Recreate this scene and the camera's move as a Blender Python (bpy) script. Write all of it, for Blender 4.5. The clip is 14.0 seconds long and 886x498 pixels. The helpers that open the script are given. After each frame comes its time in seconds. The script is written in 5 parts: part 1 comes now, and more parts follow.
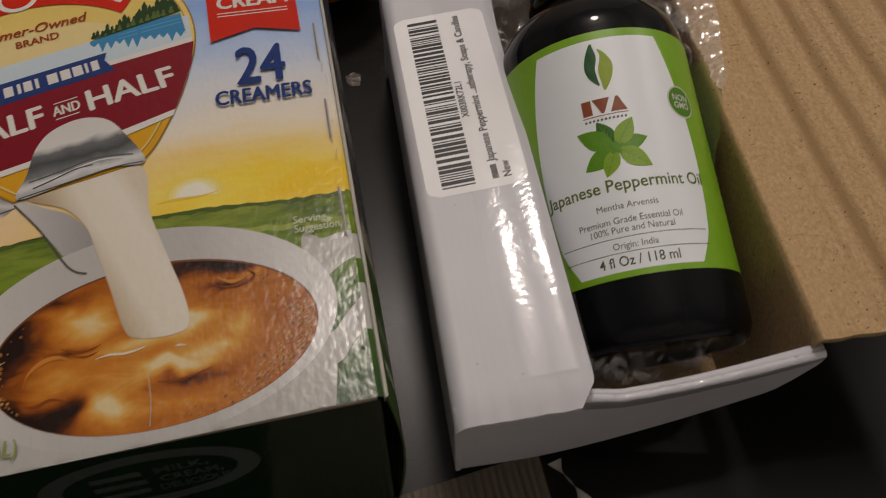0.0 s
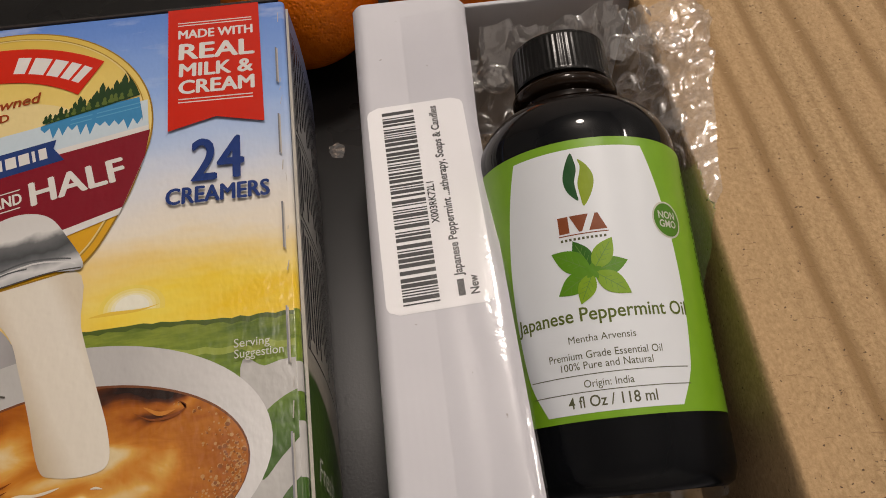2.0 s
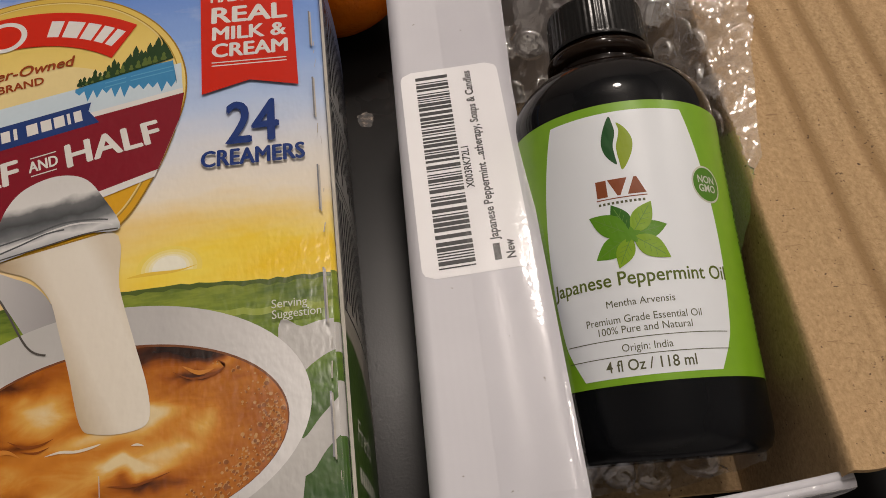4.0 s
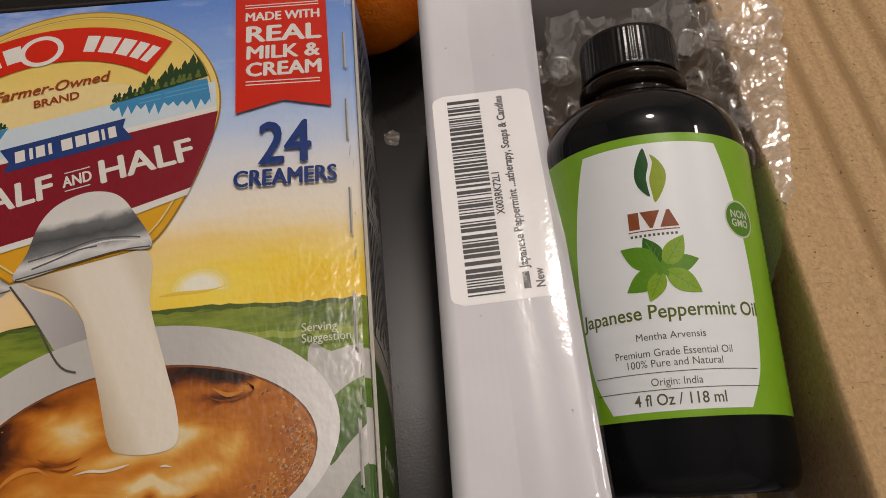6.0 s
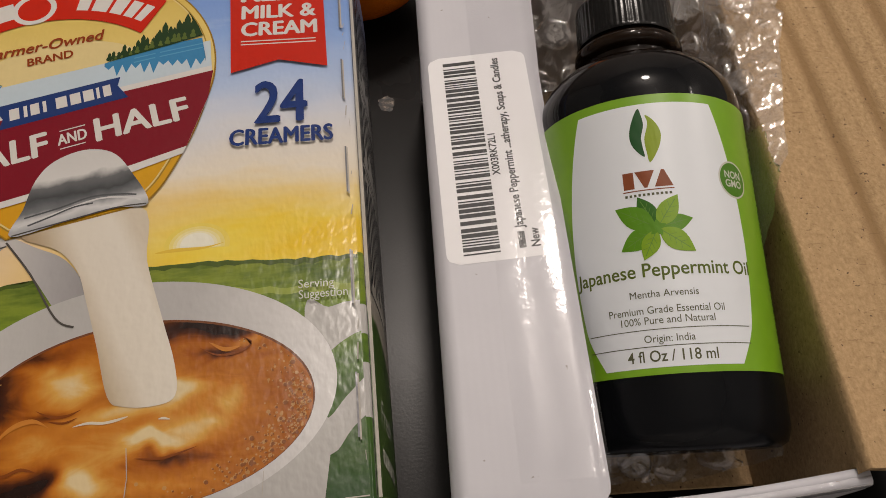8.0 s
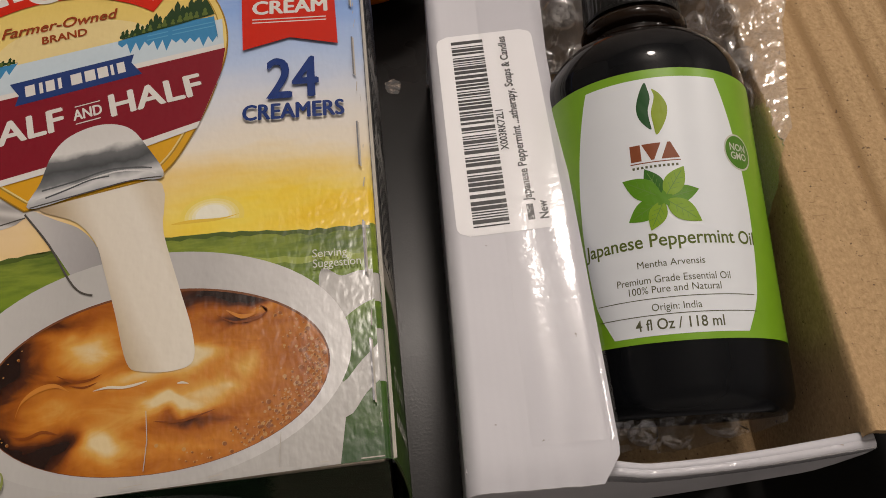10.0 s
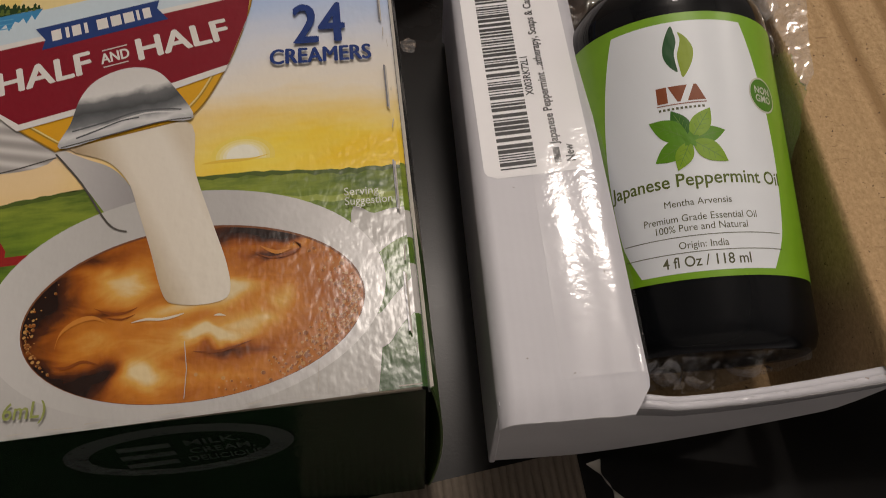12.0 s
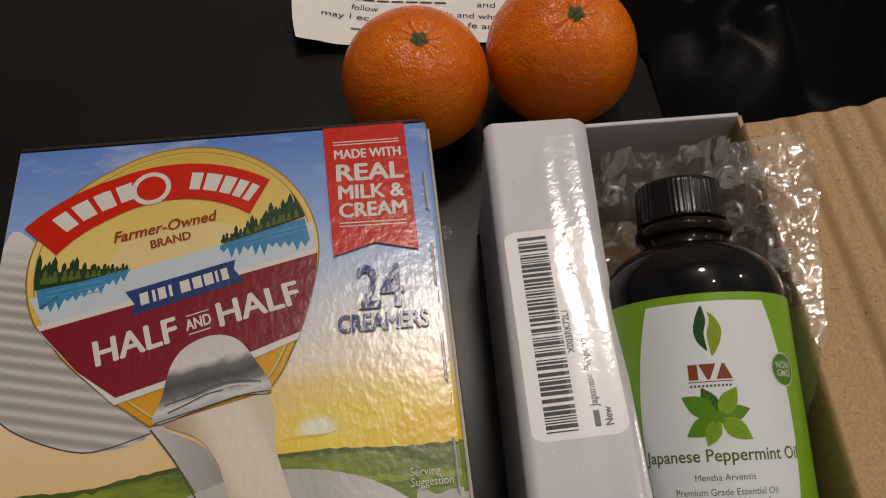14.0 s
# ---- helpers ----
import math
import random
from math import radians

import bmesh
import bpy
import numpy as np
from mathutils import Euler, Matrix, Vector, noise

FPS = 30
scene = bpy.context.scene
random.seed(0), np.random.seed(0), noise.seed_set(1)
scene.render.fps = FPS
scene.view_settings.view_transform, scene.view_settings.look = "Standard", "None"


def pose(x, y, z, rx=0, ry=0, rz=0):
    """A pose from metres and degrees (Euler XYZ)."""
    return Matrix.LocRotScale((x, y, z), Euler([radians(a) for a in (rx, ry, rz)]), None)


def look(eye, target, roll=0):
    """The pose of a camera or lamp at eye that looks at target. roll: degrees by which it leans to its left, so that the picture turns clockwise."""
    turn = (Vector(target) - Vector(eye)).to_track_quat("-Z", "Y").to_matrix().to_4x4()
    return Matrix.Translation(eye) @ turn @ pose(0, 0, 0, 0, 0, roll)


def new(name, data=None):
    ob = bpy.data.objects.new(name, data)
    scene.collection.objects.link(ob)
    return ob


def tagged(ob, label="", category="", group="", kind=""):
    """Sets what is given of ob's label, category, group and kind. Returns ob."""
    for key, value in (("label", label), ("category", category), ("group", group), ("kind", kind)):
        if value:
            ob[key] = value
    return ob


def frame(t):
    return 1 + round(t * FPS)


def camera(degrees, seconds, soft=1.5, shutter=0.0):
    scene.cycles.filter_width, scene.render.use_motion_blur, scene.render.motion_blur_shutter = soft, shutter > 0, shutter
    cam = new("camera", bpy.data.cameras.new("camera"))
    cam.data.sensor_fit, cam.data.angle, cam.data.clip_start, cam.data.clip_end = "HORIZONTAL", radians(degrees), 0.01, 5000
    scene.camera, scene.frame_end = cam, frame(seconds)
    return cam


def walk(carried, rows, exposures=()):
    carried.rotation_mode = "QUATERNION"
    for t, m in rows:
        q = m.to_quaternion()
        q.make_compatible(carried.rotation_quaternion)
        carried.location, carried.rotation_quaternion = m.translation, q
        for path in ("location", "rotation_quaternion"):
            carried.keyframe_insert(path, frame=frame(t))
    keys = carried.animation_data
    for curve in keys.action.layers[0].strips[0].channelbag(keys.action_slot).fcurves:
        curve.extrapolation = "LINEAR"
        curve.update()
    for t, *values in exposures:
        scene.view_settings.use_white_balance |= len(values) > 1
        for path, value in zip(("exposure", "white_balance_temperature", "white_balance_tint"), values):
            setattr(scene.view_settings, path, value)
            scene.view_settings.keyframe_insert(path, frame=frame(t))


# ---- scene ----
cam = camera(56.85, 14.0, soft=0.65, shutter=0.25)
PATH = [
    (0.0, (-0.00346, -0.21067, 0.20541), (0.02184, -0.10145, 0.03979), 0.64),
    (0.5, (0.01298, -0.19569, 0.20517), (0.03657, -0.08460, 0.04054), 0.66),
    (1.0, (0.01560, -0.18743, 0.20810), (0.03662, -0.07242, 0.04583), 0.43),
    (1.5, (0.01588, -0.18502, 0.20814), (0.03758, -0.07147, 0.04493), 1.40),
    (2.0, (0.01452, -0.18637, 0.20617), (0.03545, -0.07325, 0.04257), 0.70),
    (2.5, (0.01063, -0.18763, 0.20289), (0.03010, -0.07735, 0.03718), 0.02),
    (3.0, (0.00994, -0.18827, 0.20200), (0.02737, -0.07833, 0.03584), -0.85),
    (5.5, (0.00692, -0.18632, 0.20524), (0.02294, -0.07609, 0.03913), 0.52),
    (6.0, (0.00570, -0.18438, 0.20512), (0.02047, -0.07221, 0.04019), 0.31),
    (6.5, (0.00488, -0.18203, 0.20554), (0.01899, -0.06865, 0.04139), 0.95),
    (7.0, (0.00390, -0.18197, 0.20572), (0.01781, -0.07077, 0.04006), 1.07),
    (7.5, (0.00429, -0.18606, 0.20446), (0.01942, -0.07685, 0.03759), 1.13),
    (8.0, (0.00409, -0.18817, 0.20369), (0.02061, -0.08069, 0.03583), 1.59),
    (10.5, (-0.00058, -0.19595, 0.20316), (0.01616, -0.08918, 0.03488), 1.59),
    (11.0, (-0.00331, -0.19820, 0.20191), (0.01396, -0.09279, 0.03282), 1.95),
    (11.5, (-0.00782, -0.20147, 0.19644), (0.00952, -0.09908, 0.02551), 2.16),
    (12.0, (-0.00798, -0.20242, 0.19900), (0.01027, -0.09810, 0.02934), 2.42),
    (12.5, (-0.00796, -0.18875, 0.21333), (0.00004, -0.07674, 0.04783), -2.41),
    (13.0, (-0.01491, -0.17574, 0.22822), (-0.00181, -0.06431, 0.06265), -0.43),
    (13.5, (-0.01527, -0.16635, 0.23213), (-0.00183, -0.05951, 0.06359), 0.08),
    (14.0, (-0.01711, -0.16076, 0.24704), (0.00202, -0.05446, 0.07871), 3.29),
]
walk(cam, [(t, look(eye, target, roll)) for t, eye, target, roll in PATH],
     exposures=[(0.0, -0.38), (0.5, 0.08), (1.0, 0.12), (3.0, 0.12), (5.5, 0.02), (8.0, 0.03), (10.5, 0.04), (11.0, 0.03), (11.5, -0.08), (12.0, -0.18), (12.5, -0.34), (14.0, -0.28)])

# ---------------------------------------------------------------- light
world = bpy.data.worlds.new("world")
scene.world = world
world.use_nodes = True
world.node_tree.nodes["Background"].inputs[0].default_value = (1.0, 0.9, 0.78, 1)
world.node_tree.nodes["Background"].inputs[1].default_value = 0.02


def globe_lamp(name, place, radius, watts, colour):
    data = bpy.data.lights.new(name, "POINT")
    data.shadow_soft_size, data.energy, data.color = radius, watts, colour
    ob = new(name, data)
    ob.matrix_basis = pose(*place)
    return ob


globe_lamp("ceiling_bulb", (0.16, 0.74, 1.62), 0.11, 42.0, (1.0, 0.885, 0.80))
globe_lamp("spot_bulb", (0.36, 0.04, 1.62), 0.035, 9.0, (1.0, 0.885, 0.80))
globe_lamp("wall_bulb", (1.42, 0.30, 1.40), 0.05, 11.0, (1.0, 0.885, 0.80))

# ---------------------------------------------------------------- materials
MM = 0.001


class Nodes:
    """A short hand for node materials."""

    def __init__(self, name):
        self.mat = bpy.data.materials.new(name)
        self.mat.use_nodes = True
        self.tree = self.mat.node_tree
        self.bsdf = self.tree.nodes["Principled BSDF"]

    def node(self, kind, **sets):
        n = self.tree.nodes.new(kind)
        for key, value in sets.items():
            setattr(n, key, value)
        return n

    def link(self, a, b):
        self.tree.links.new(a, b)

    def put(self, socket, value):
        if isinstance(value, bpy.types.NodeSocket):
            self.link(value, socket)
        elif isinstance(value, tuple) and len(value) == 3 and socket.type == "RGBA":
            socket.default_value = (*value, 1)
        else:
            socket.default_value = value

    def coords(self):
        return self.node("ShaderNodeTexCoord").outputs["Object"]

    def place(self):
        return self.node("ShaderNodeNewGeometry").outputs["Position"]

    def xyz(self, vector):
        s = self.node("ShaderNodeSeparateXYZ")
        self.link(vector, s.inputs[0])
        return s.outputs

    def maths(self, op, a, b=0.0, c=0.0, clamp=False):
        n = self.node("ShaderNodeMath", operation=op, use_clamp=clamp)
        for i, v in enumerate((a, b, c)):
            self.put(n.inputs[i], v)
        return n.outputs[0]

    def noise(self, vector, scale, detail=3.0, rough=0.55, distortion=0.0):
        n = self.node("ShaderNodeTexNoise")
        self.put(n.inputs["Vector"], vector)
        n.inputs["Scale"].default_value, n.inputs["Detail"].default_value = scale, detail
        n.inputs["Roughness"].default_value, n.inputs["Distortion"].default_value = rough, distortion
        return n.outputs["Fac"]

    def mapping(self, vector, scale=(1, 1, 1), rot=(0, 0, 0), loc=(0, 0, 0)):
        n = self.node("ShaderNodeMapping")
        self.link(vector, n.inputs[0])
        n.inputs["Scale"].default_value, n.inputs["Rotation"].default_value, n.inputs["Location"].default_value = scale, rot, loc
        return n.outputs[0]

    def ramp(self, fac, stops):
        n = self.node("ShaderNodeValToRGB")
        self.put(n.inputs[0], fac)
        e = n.color_ramp.elements
        while len(e) < len(stops):
            e.new(0.5)
        for item, (pos, col) in zip(e, stops):
            item.position, item.color = pos, (*col, 1)
        return n.outputs[0]

    def span(self, fac, low, high, to_low=0.0, to_high=1.0):
        n = self.node("ShaderNodeMapRange")
        self.put(n.inputs[0], fac)
        for i, v in enumerate((low, high, to_low, to_high)):
            n.inputs[1 + i].default_value = v
        return n.outputs[0]

    def mix(self, fac, a, b):
        n = self.node("ShaderNodeMix", data_type="RGBA")
        self.put(n.inputs[0], fac)
        self.put(n.inputs[6], a)
        self.put(n.inputs[7], b)
        return n.outputs[2]

    def dense(self, colour):
        """Printed colour laid on at full ink density."""
        return self.mix(0.25, colour, (0.0, 0.0, 0.0))

    def bump(self, height, strength, distance):
        n = self.node("ShaderNodeBump")
        self.link(height, n.inputs["Height"])
        n.inputs["Strength"].default_value, n.inputs["Distance"].default_value = strength, distance
        self.link(n.outputs[0], self.bsdf.inputs["Normal"])

    def finish(self, colour, rough=0.5, metal=0.0, specular=0.5, coat=0.0, coat_rough=0.1):
        b = self.bsdf.inputs
        self.put(b["Base Color"], colour)
        self.put(b["Roughness"], rough)
        b["Metallic"].default_value, b["Specular IOR Level"].default_value = metal, specular
        b["Coat Weight"].default_value, b["Coat Roughness"].default_value = coat, coat_rough
        return self.mat


PRINTED = {}


def varnish(n):
    """The pebbled gloss varnish of a printed carton."""
    p = n.place()
    fine = n.noise(n.mapping(p, (1, 0.55, 1)), 640.0, 1.5)
    wide = n.noise(p, 240.0, 2.0)
    n.bump(n.maths("ADD", fine, n.maths("MULTIPLY", wide, 1.4)), 0.19, 0.0004)


def ink(name, colour, gloss=0.20, amount=0.10):
    """Printed colour on varnished board, with a faint mottle."""
    if name in PRINTED:
        return PRINTED[name]
    n = Nodes(name)
    mottle = n.noise(n.place(), 700.0, 3.0)
    soft = n.noise(n.place(), 90.0, 2.0)
    dark = tuple(c * (1 - amount) for c in colour)
    col = n.mix(n.maths("MULTIPLY", n.maths("ADD", mottle, soft), 0.5), dark, colour)
    varnish(n)
    PRINTED[name] = n.finish(n.dense(col), gloss, specular=0.30)
    return PRINTED[name]


def sky_ink():
    n = Nodes("sky_ink")
    p = n.place()
    x, y, _ = n.xyz(p)
    wob = n.noise(n.mapping(p, (0.6, 1.6, 1)), 45.0, 4.0, 0.6)
    h = n.maths("ADD", y, n.maths("MULTIPLY", n.maths("SUBTRACT", wob, 0.5), 0.016))
    col = n.ramp(n.span(h, -0.100, 0.0), [(0.0, (0.86, 0.62, 0.30)), (0.14, (0.88, 0.68, 0.42)), (0.27, (0.88, 0.80, 0.66)), (0.40, (0.72, 0.75, 0.82)),
                                          (0.52, (0.52, 0.64, 0.88)), (0.68, (0.30, 0.47, 0.86)), (1.0, (0.12, 0.26, 0.70))])
    # yellow round the low sun
    dx = n.maths("MULTIPLY", n.maths("SUBTRACT", x, -0.018), 0.52)
    dy = n.maths("MULTIPLY", n.maths("SUBTRACT", h, -0.094), 1.25)
    d = n.maths("SQRT", n.maths("ADD", n.maths("MULTIPLY", dx, dx), n.maths("MULTIPLY", dy, dy)))
    col = n.mix(n.span(d, 0.027, 0.009), col, n.mix(n.span(wob, 0.4, 0.62), (0.93, 0.62, 0.02), (0.95, 0.75, 0.10)))
    cloud = n.noise(n.mapping(p, (0.7, 1.7, 1)), 38.0, 5.0, 0.62)
    high = n.maths("MULTIPLY", n.span(cloud, 0.52, 0.72), n.span(y, -0.05, -0.01))
    col = n.mix(n.maths("MULTIPLY", high, 0.6), col, (0.80, 0.84, 0.90))
    varnish(n)
    return n.finish(n.dense(col), 0.20, specular=0.30)


def meadow_ink():
    n = Nodes("meadow_ink")
    p = n.place()
    _, y, _ = n.xyz(p)
    a = n.noise(n.mapping(p, (0.5, 2.0, 1)), 110.0, 5.0, 0.6)
    col = n.ramp(n.span(y, -0.147, -0.097), [(0.0, (0.02, 0.07, 0.015)), (0.45, (0.075, 0.17, 0.015)), (0.75, (0.18, 0.28, 0.022)), (1.0, (0.28, 0.34, 0.045))])
    col = n.mix(n.span(a, 0.42, 0.7), col, (0.05, 0.11, 0.015))
    varnish(n)
    return n.finish(n.dense(col), 0.20, specular=0.30)


def coffee_ink():
    n = Nodes("coffee_ink")
    p = n.place()
    x, y, _ = n.xyz(p)
    # swirls of cream: soft blobs on a bent grid
    wx = n.maths("ADD", x, n.maths("MULTIPLY", n.maths("SUBTRACT", n.noise(p, 75.0, 2.5), 0.5), 0.013))
    wy = n.maths("ADD", y, n.maths("MULTIPLY", n.maths("SUBTRACT", n.noise(n.mapping(p, loc=(0.3, 0.7, 0)), 75.0, 2.5), 0.5), 0.012))
    v = n.maths("MULTIPLY_ADD", n.noise(n.mapping(p, (0.8, 1.5, 1)), 120.0, 3.0, 0.55, 2.5), 0.24, 0.53)
    for cx, cy, rx, ry, gain in ((-54.5, -118.8, 5.5, 3.8, 0.42), (-50.0, -139.2, 4.8, 3.8, 0.52), (-60.0, -131.0, 6.0, 4.2, 0.16), (-70.5, -122.5, 6.2, 8.5, -0.62),
                                 (-62.0, -113.5, 7.0, 3.0, -0.32), (-62.5, -141.0, 7.0, 4.2, -0.62), (-57.0, -138.2, 2.6, 1.8, -0.30), (-67.5, -137.0, 3.0, 4.5, -0.45),
                                 (-57.0, -125.0, 4.5, 0.9, -0.26), (-46.0, -132.0, 8.0, 3.0, 0.14), (-36.5, -132.8, 5.5, 1.3, 0.55), (-34.0, -122.6, 4.2, 2.2, 0.55), (-30.5, -130.4, 4.5, 1.9, 0.38),
                                 (-25.5, -126.0, 2.6, 3.4, 0.26), (-34.5, -135.6, 5.5, 0.9, -0.26), (-38.0, -141.0, 8.0, 2.4, 0.12), (-27.0, -111.0, 15.0, 2.6, -0.50),
                                 (-27.0, -116.6, 4.5, 0.8, -0.30), (-21.5, -114.6, 3.0, 1.0, 0.18), (-41.0, -126.4, 10.0, 2.0, 0.34), (-13.5, -131.0, 4.0, 8.0, -0.06)):
        u = n.maths("DIVIDE", n.maths("SUBTRACT", wx, cx * MM), rx * MM)
        w = n.maths("DIVIDE", n.maths("SUBTRACT", wy, cy * MM), ry * MM)
        d = n.maths("ADD", n.maths("MULTIPLY", u, u), n.maths("MULTIPLY", w, w))
        v = n.maths("MULTIPLY_ADD", n.maths("POWER", 2.718, n.maths("MULTIPLY", d, -1.0)), gain, v)
    col = n.ramp(n.span(v, 0.22, 1.10), [(0.0, (0.020, 0.006, 0.003)), (0.20, (0.10, 0.024, 0.005)), (0.40, (0.42, 0.110, 0.008)),
                                         (0.60, (0.70, 0.25, 0.024)), (0.80, (0.86, 0.48, 0.10)), (1.0, (0.92, 0.74, 0.42))])
    varnish(n)
    return n.finish(n.mix(0.36, col, (0.0, 0.0, 0.0)), 0.20, specular=0.30)


def gradient_ink(name, axis, low, high, stops, grain=0.08, turn=0.0):
    """Printed shading that runs along one direction of the picture."""
    n = Nodes(name)
    p = n.mapping(n.place(), rot=(0, 0, turn))
    v = n.xyz(p)[axis]
    w = n.noise(n.place(), 160.0, 3.0)
    f = n.maths("ADD", n.span(v, low, high), n.maths("MULTIPLY", n.maths("SUBTRACT", w, 0.5), grain))
    varnish(n)
    return n.finish(n.dense(n.ramp(f, stops)), 0.20, specular=0.30)


def striped_ink():
    n = Nodes("ribbed_cup_ink")
    p = n.mapping(n.place(), rot=(0, 0, 0.25))
    y = n.xyz(p)[1]
    w = n.maths("SINE", n.maths("MULTIPLY", y, 1900.0))
    col = n.ramp(n.span(w, -1, 1), [(0.0, (0.36, 0.345, 0.33)), (0.5, (0.46, 0.44, 0.42)), (1.0, (0.64, 0.62, 0.60))])
    col = n.mix(n.span(n.xyz(n.place())[1], -0.045, -0.03), col, (0.74, 0.73, 0.72))
    varnish(n)
    return n.finish(n.dense(col), 0.3)


def carton_board():
    n = Nodes("carton_board")
    col = n.mix(n.noise(n.place(), 500.0), (0.20, 0.17, 0.13), (0.30, 0.26, 0.21))
    n.bump(n.noise(n.place(), 1500.0), 0.3, 0.0002)
    return n.finish(col, 0.75)


def side_ink():
    """Side of the carton: grey-lilac panel, and a green hill at its near end."""
    n = Nodes("carton_side_ink")
    p = n.place()
    _, y, z = n.xyz(p)
    w = n.noise(p, 60.0, 4.0)
    col = n.ramp(n.span(n.maths("ADD", y, n.maths("MULTIPLY", w, 0.01)), -0.120, 0.0),
                 [(0.0, (0.42, 0.36, 0.27)), (0.2, (0.42, 0.40, 0.36)), (0.75, (0.42, 0.42, 0.42)), (0.9, (0.30, 0.32, 0.42)), (1.0, (0.20, 0.24, 0.42))])
    drop = n.maths("SUBTRACT", 0.062, z)
    hill = n.maths("ADD", n.maths("ADD", y, n.maths("MULTIPLY", n.maths("MULTIPLY", drop, drop), 9.0)), n.maths("MULTIPLY", w, 0.002))
    green = n.mix(w, (0.030, 0.075, 0.012), (0.075, 0.14, 0.018))
    col = n.mix(n.span(hill, -0.1085, -0.1100), col, green)
    varnish(n)
    return n.finish(n.dense(col), 0.36, specular=0.34)


def white_board():
    n = Nodes("white_coated_board")
    p = n.place()
    soft = n.noise(p, 22.0, 3.0)
    speck = n.noise(p, 420.0, 2.0)
    col = n.mix(n.span(soft, 0.3, 0.7), (0.50, 0.50, 0.54), (0.58, 0.58, 0.62))
    col = n.mix(n.span(speck, 0.755, 0.80), col, (0.25, 0.23, 0.21))
    flutes = n.maths("SINE", n.maths("MULTIPLY", n.xyz(n.mapping(p, rot=(0, 0, 0.055)))[0], 3600.0))
    n.bump(n.maths("ADD", n.maths("MULTIPLY", flutes, 0.04), n.noise(p, 130.0, 3.0)), 0.10, 0.0006)
    return n.finish(col, 0.52, specular=0.32)


def kraft():
    n = Nodes("kraft_corrugated_board")
    p = n.mapping(n.place(), rot=(0, 0, 0.055))
    fibre = n.noise(n.mapping(p, (1, 0.7, 1)), 1100.0, 4.0, 0.7)
    blotch = n.noise(p, 40.0, 4.0)
    speck = n.noise(p, 850.0, 2.0)
    wander = n.noise(n.mapping(p, (1, 0.4, 1)), 34.0, 4.0)
    weight = n.noise(n.mapping(p, (1, 0.3, 1)), 60.0, 2.0)
    phase = n.maths("ADD", n.maths("MULTIPLY", n.xyz(p)[0], 502.65), n.maths("MULTIPLY_ADD", wander, 1.4, -2.65))
    wide = n.span(n.maths("SINE", phase), -1.0, 1.0)
    narrow = n.span(n.maths("SINE", n.maths("MULTIPLY_ADD", phase, 2.0, 4.71)), -1.0, 1.0)
    # shade in the flute troughs: darkens the colour and dents the bump
    trough_shade = n.maths("ADD", n.span(wide, 0.62, 1.0, 0.0, 0.9), n.maths("MULTIPLY", n.span(narrow, 0.70, 1.0), n.span(weight, 0.40, 0.65, 0.0, 0.5)), clamp=True)
    trough_shade = n.maths("MULTIPLY", trough_shade, n.span(n.xyz(p)[0], 0.110, 0.116))
    strand = n.noise(n.mapping(p, (0.35, 1.6, 1)), 900.0, 3.0, 0.6, 1.0)
    col = n.mix(n.span(fibre, 0.3, 0.7), (0.30, 0.200, 0.100), (0.52, 0.362, 0.198))
    col = n.mix(n.span(blotch, 0.35, 0.75, 0.0, 0.45), col, (0.46, 0.30, 0.155))
    col = n.mix(n.span(trough_shade, 0.0, 1.0, 0.0, 0.85), col, (0.25, 0.155, 0.070))
    col = n.mix(n.span(strand, 0.62, 0.70, 0.0, 0.55), col, (0.20, 0.12, 0.06))
    col = n.mix(n.span(strand, 0.30, 0.24, 0.0, 0.5), col, (0.70, 0.55, 0.36))
    col = n.mix(n.span(speck, 0.69, 0.73), col, (0.10, 0.06, 0.035))
    n.bump(n.maths("ADD", n.maths("MULTIPLY", fibre, 0.5), n.maths("MULTIPLY", trough_shade, -0.45)), 0.8, 0.0008)
    return n.finish(col, 0.82, specular=0.2)


def table_top():
    n = Nodes("black_table_laminate")
    p = n.place()
    grain = n.noise(p, 1300.0, 3.0)
    soft = n.noise(p, 14.0, 4.0)
    col = n.mix(n.span(soft, 0.3, 0.7), (0.0062, 0.0060, 0.0059), (0.0095, 0.0092, 0.0089))
    n.bump(grain, 0.08, 0.0003)
    return n.finish(col, n.span(soft, 0.3, 0.7, 0.26, 0.31), specular=0.14)


def amber_glass():
    n = Nodes("dark_amber_glass")
    p = n.place()
    # browner from the label's upper edge towards the cap
    up_shoulder = n.span(n.xyz(p)[1], -0.066, -0.046)
    col = n.mix(n.noise(p, 60.0, 2.0), (0.0034, 0.0040, 0.0052), (0.0050, 0.0054, 0.0064))
    col = n.mix(up_shoulder, col, (0.0130, 0.0068, 0.0034))
    n.bump(n.noise(p, 70.0, 2.0), 0.05, 0.0006)
    return n.finish(col, n.span(n.xyz(p)[1], -0.115, -0.085, 0.22, 0.055), specular=0.17)


def black_plastic(name, rough, lift=0.012, shine=0.5):
    n = Nodes(name)
    p = n.place()
    n.bump(n.noise(p, 500.0, 3.0), 0.12, 0.0004)
    return n.finish(n.mix(n.noise(p, 200.0), (lift * 0.6,) * 3, (lift,) * 3), rough, specular=shine)


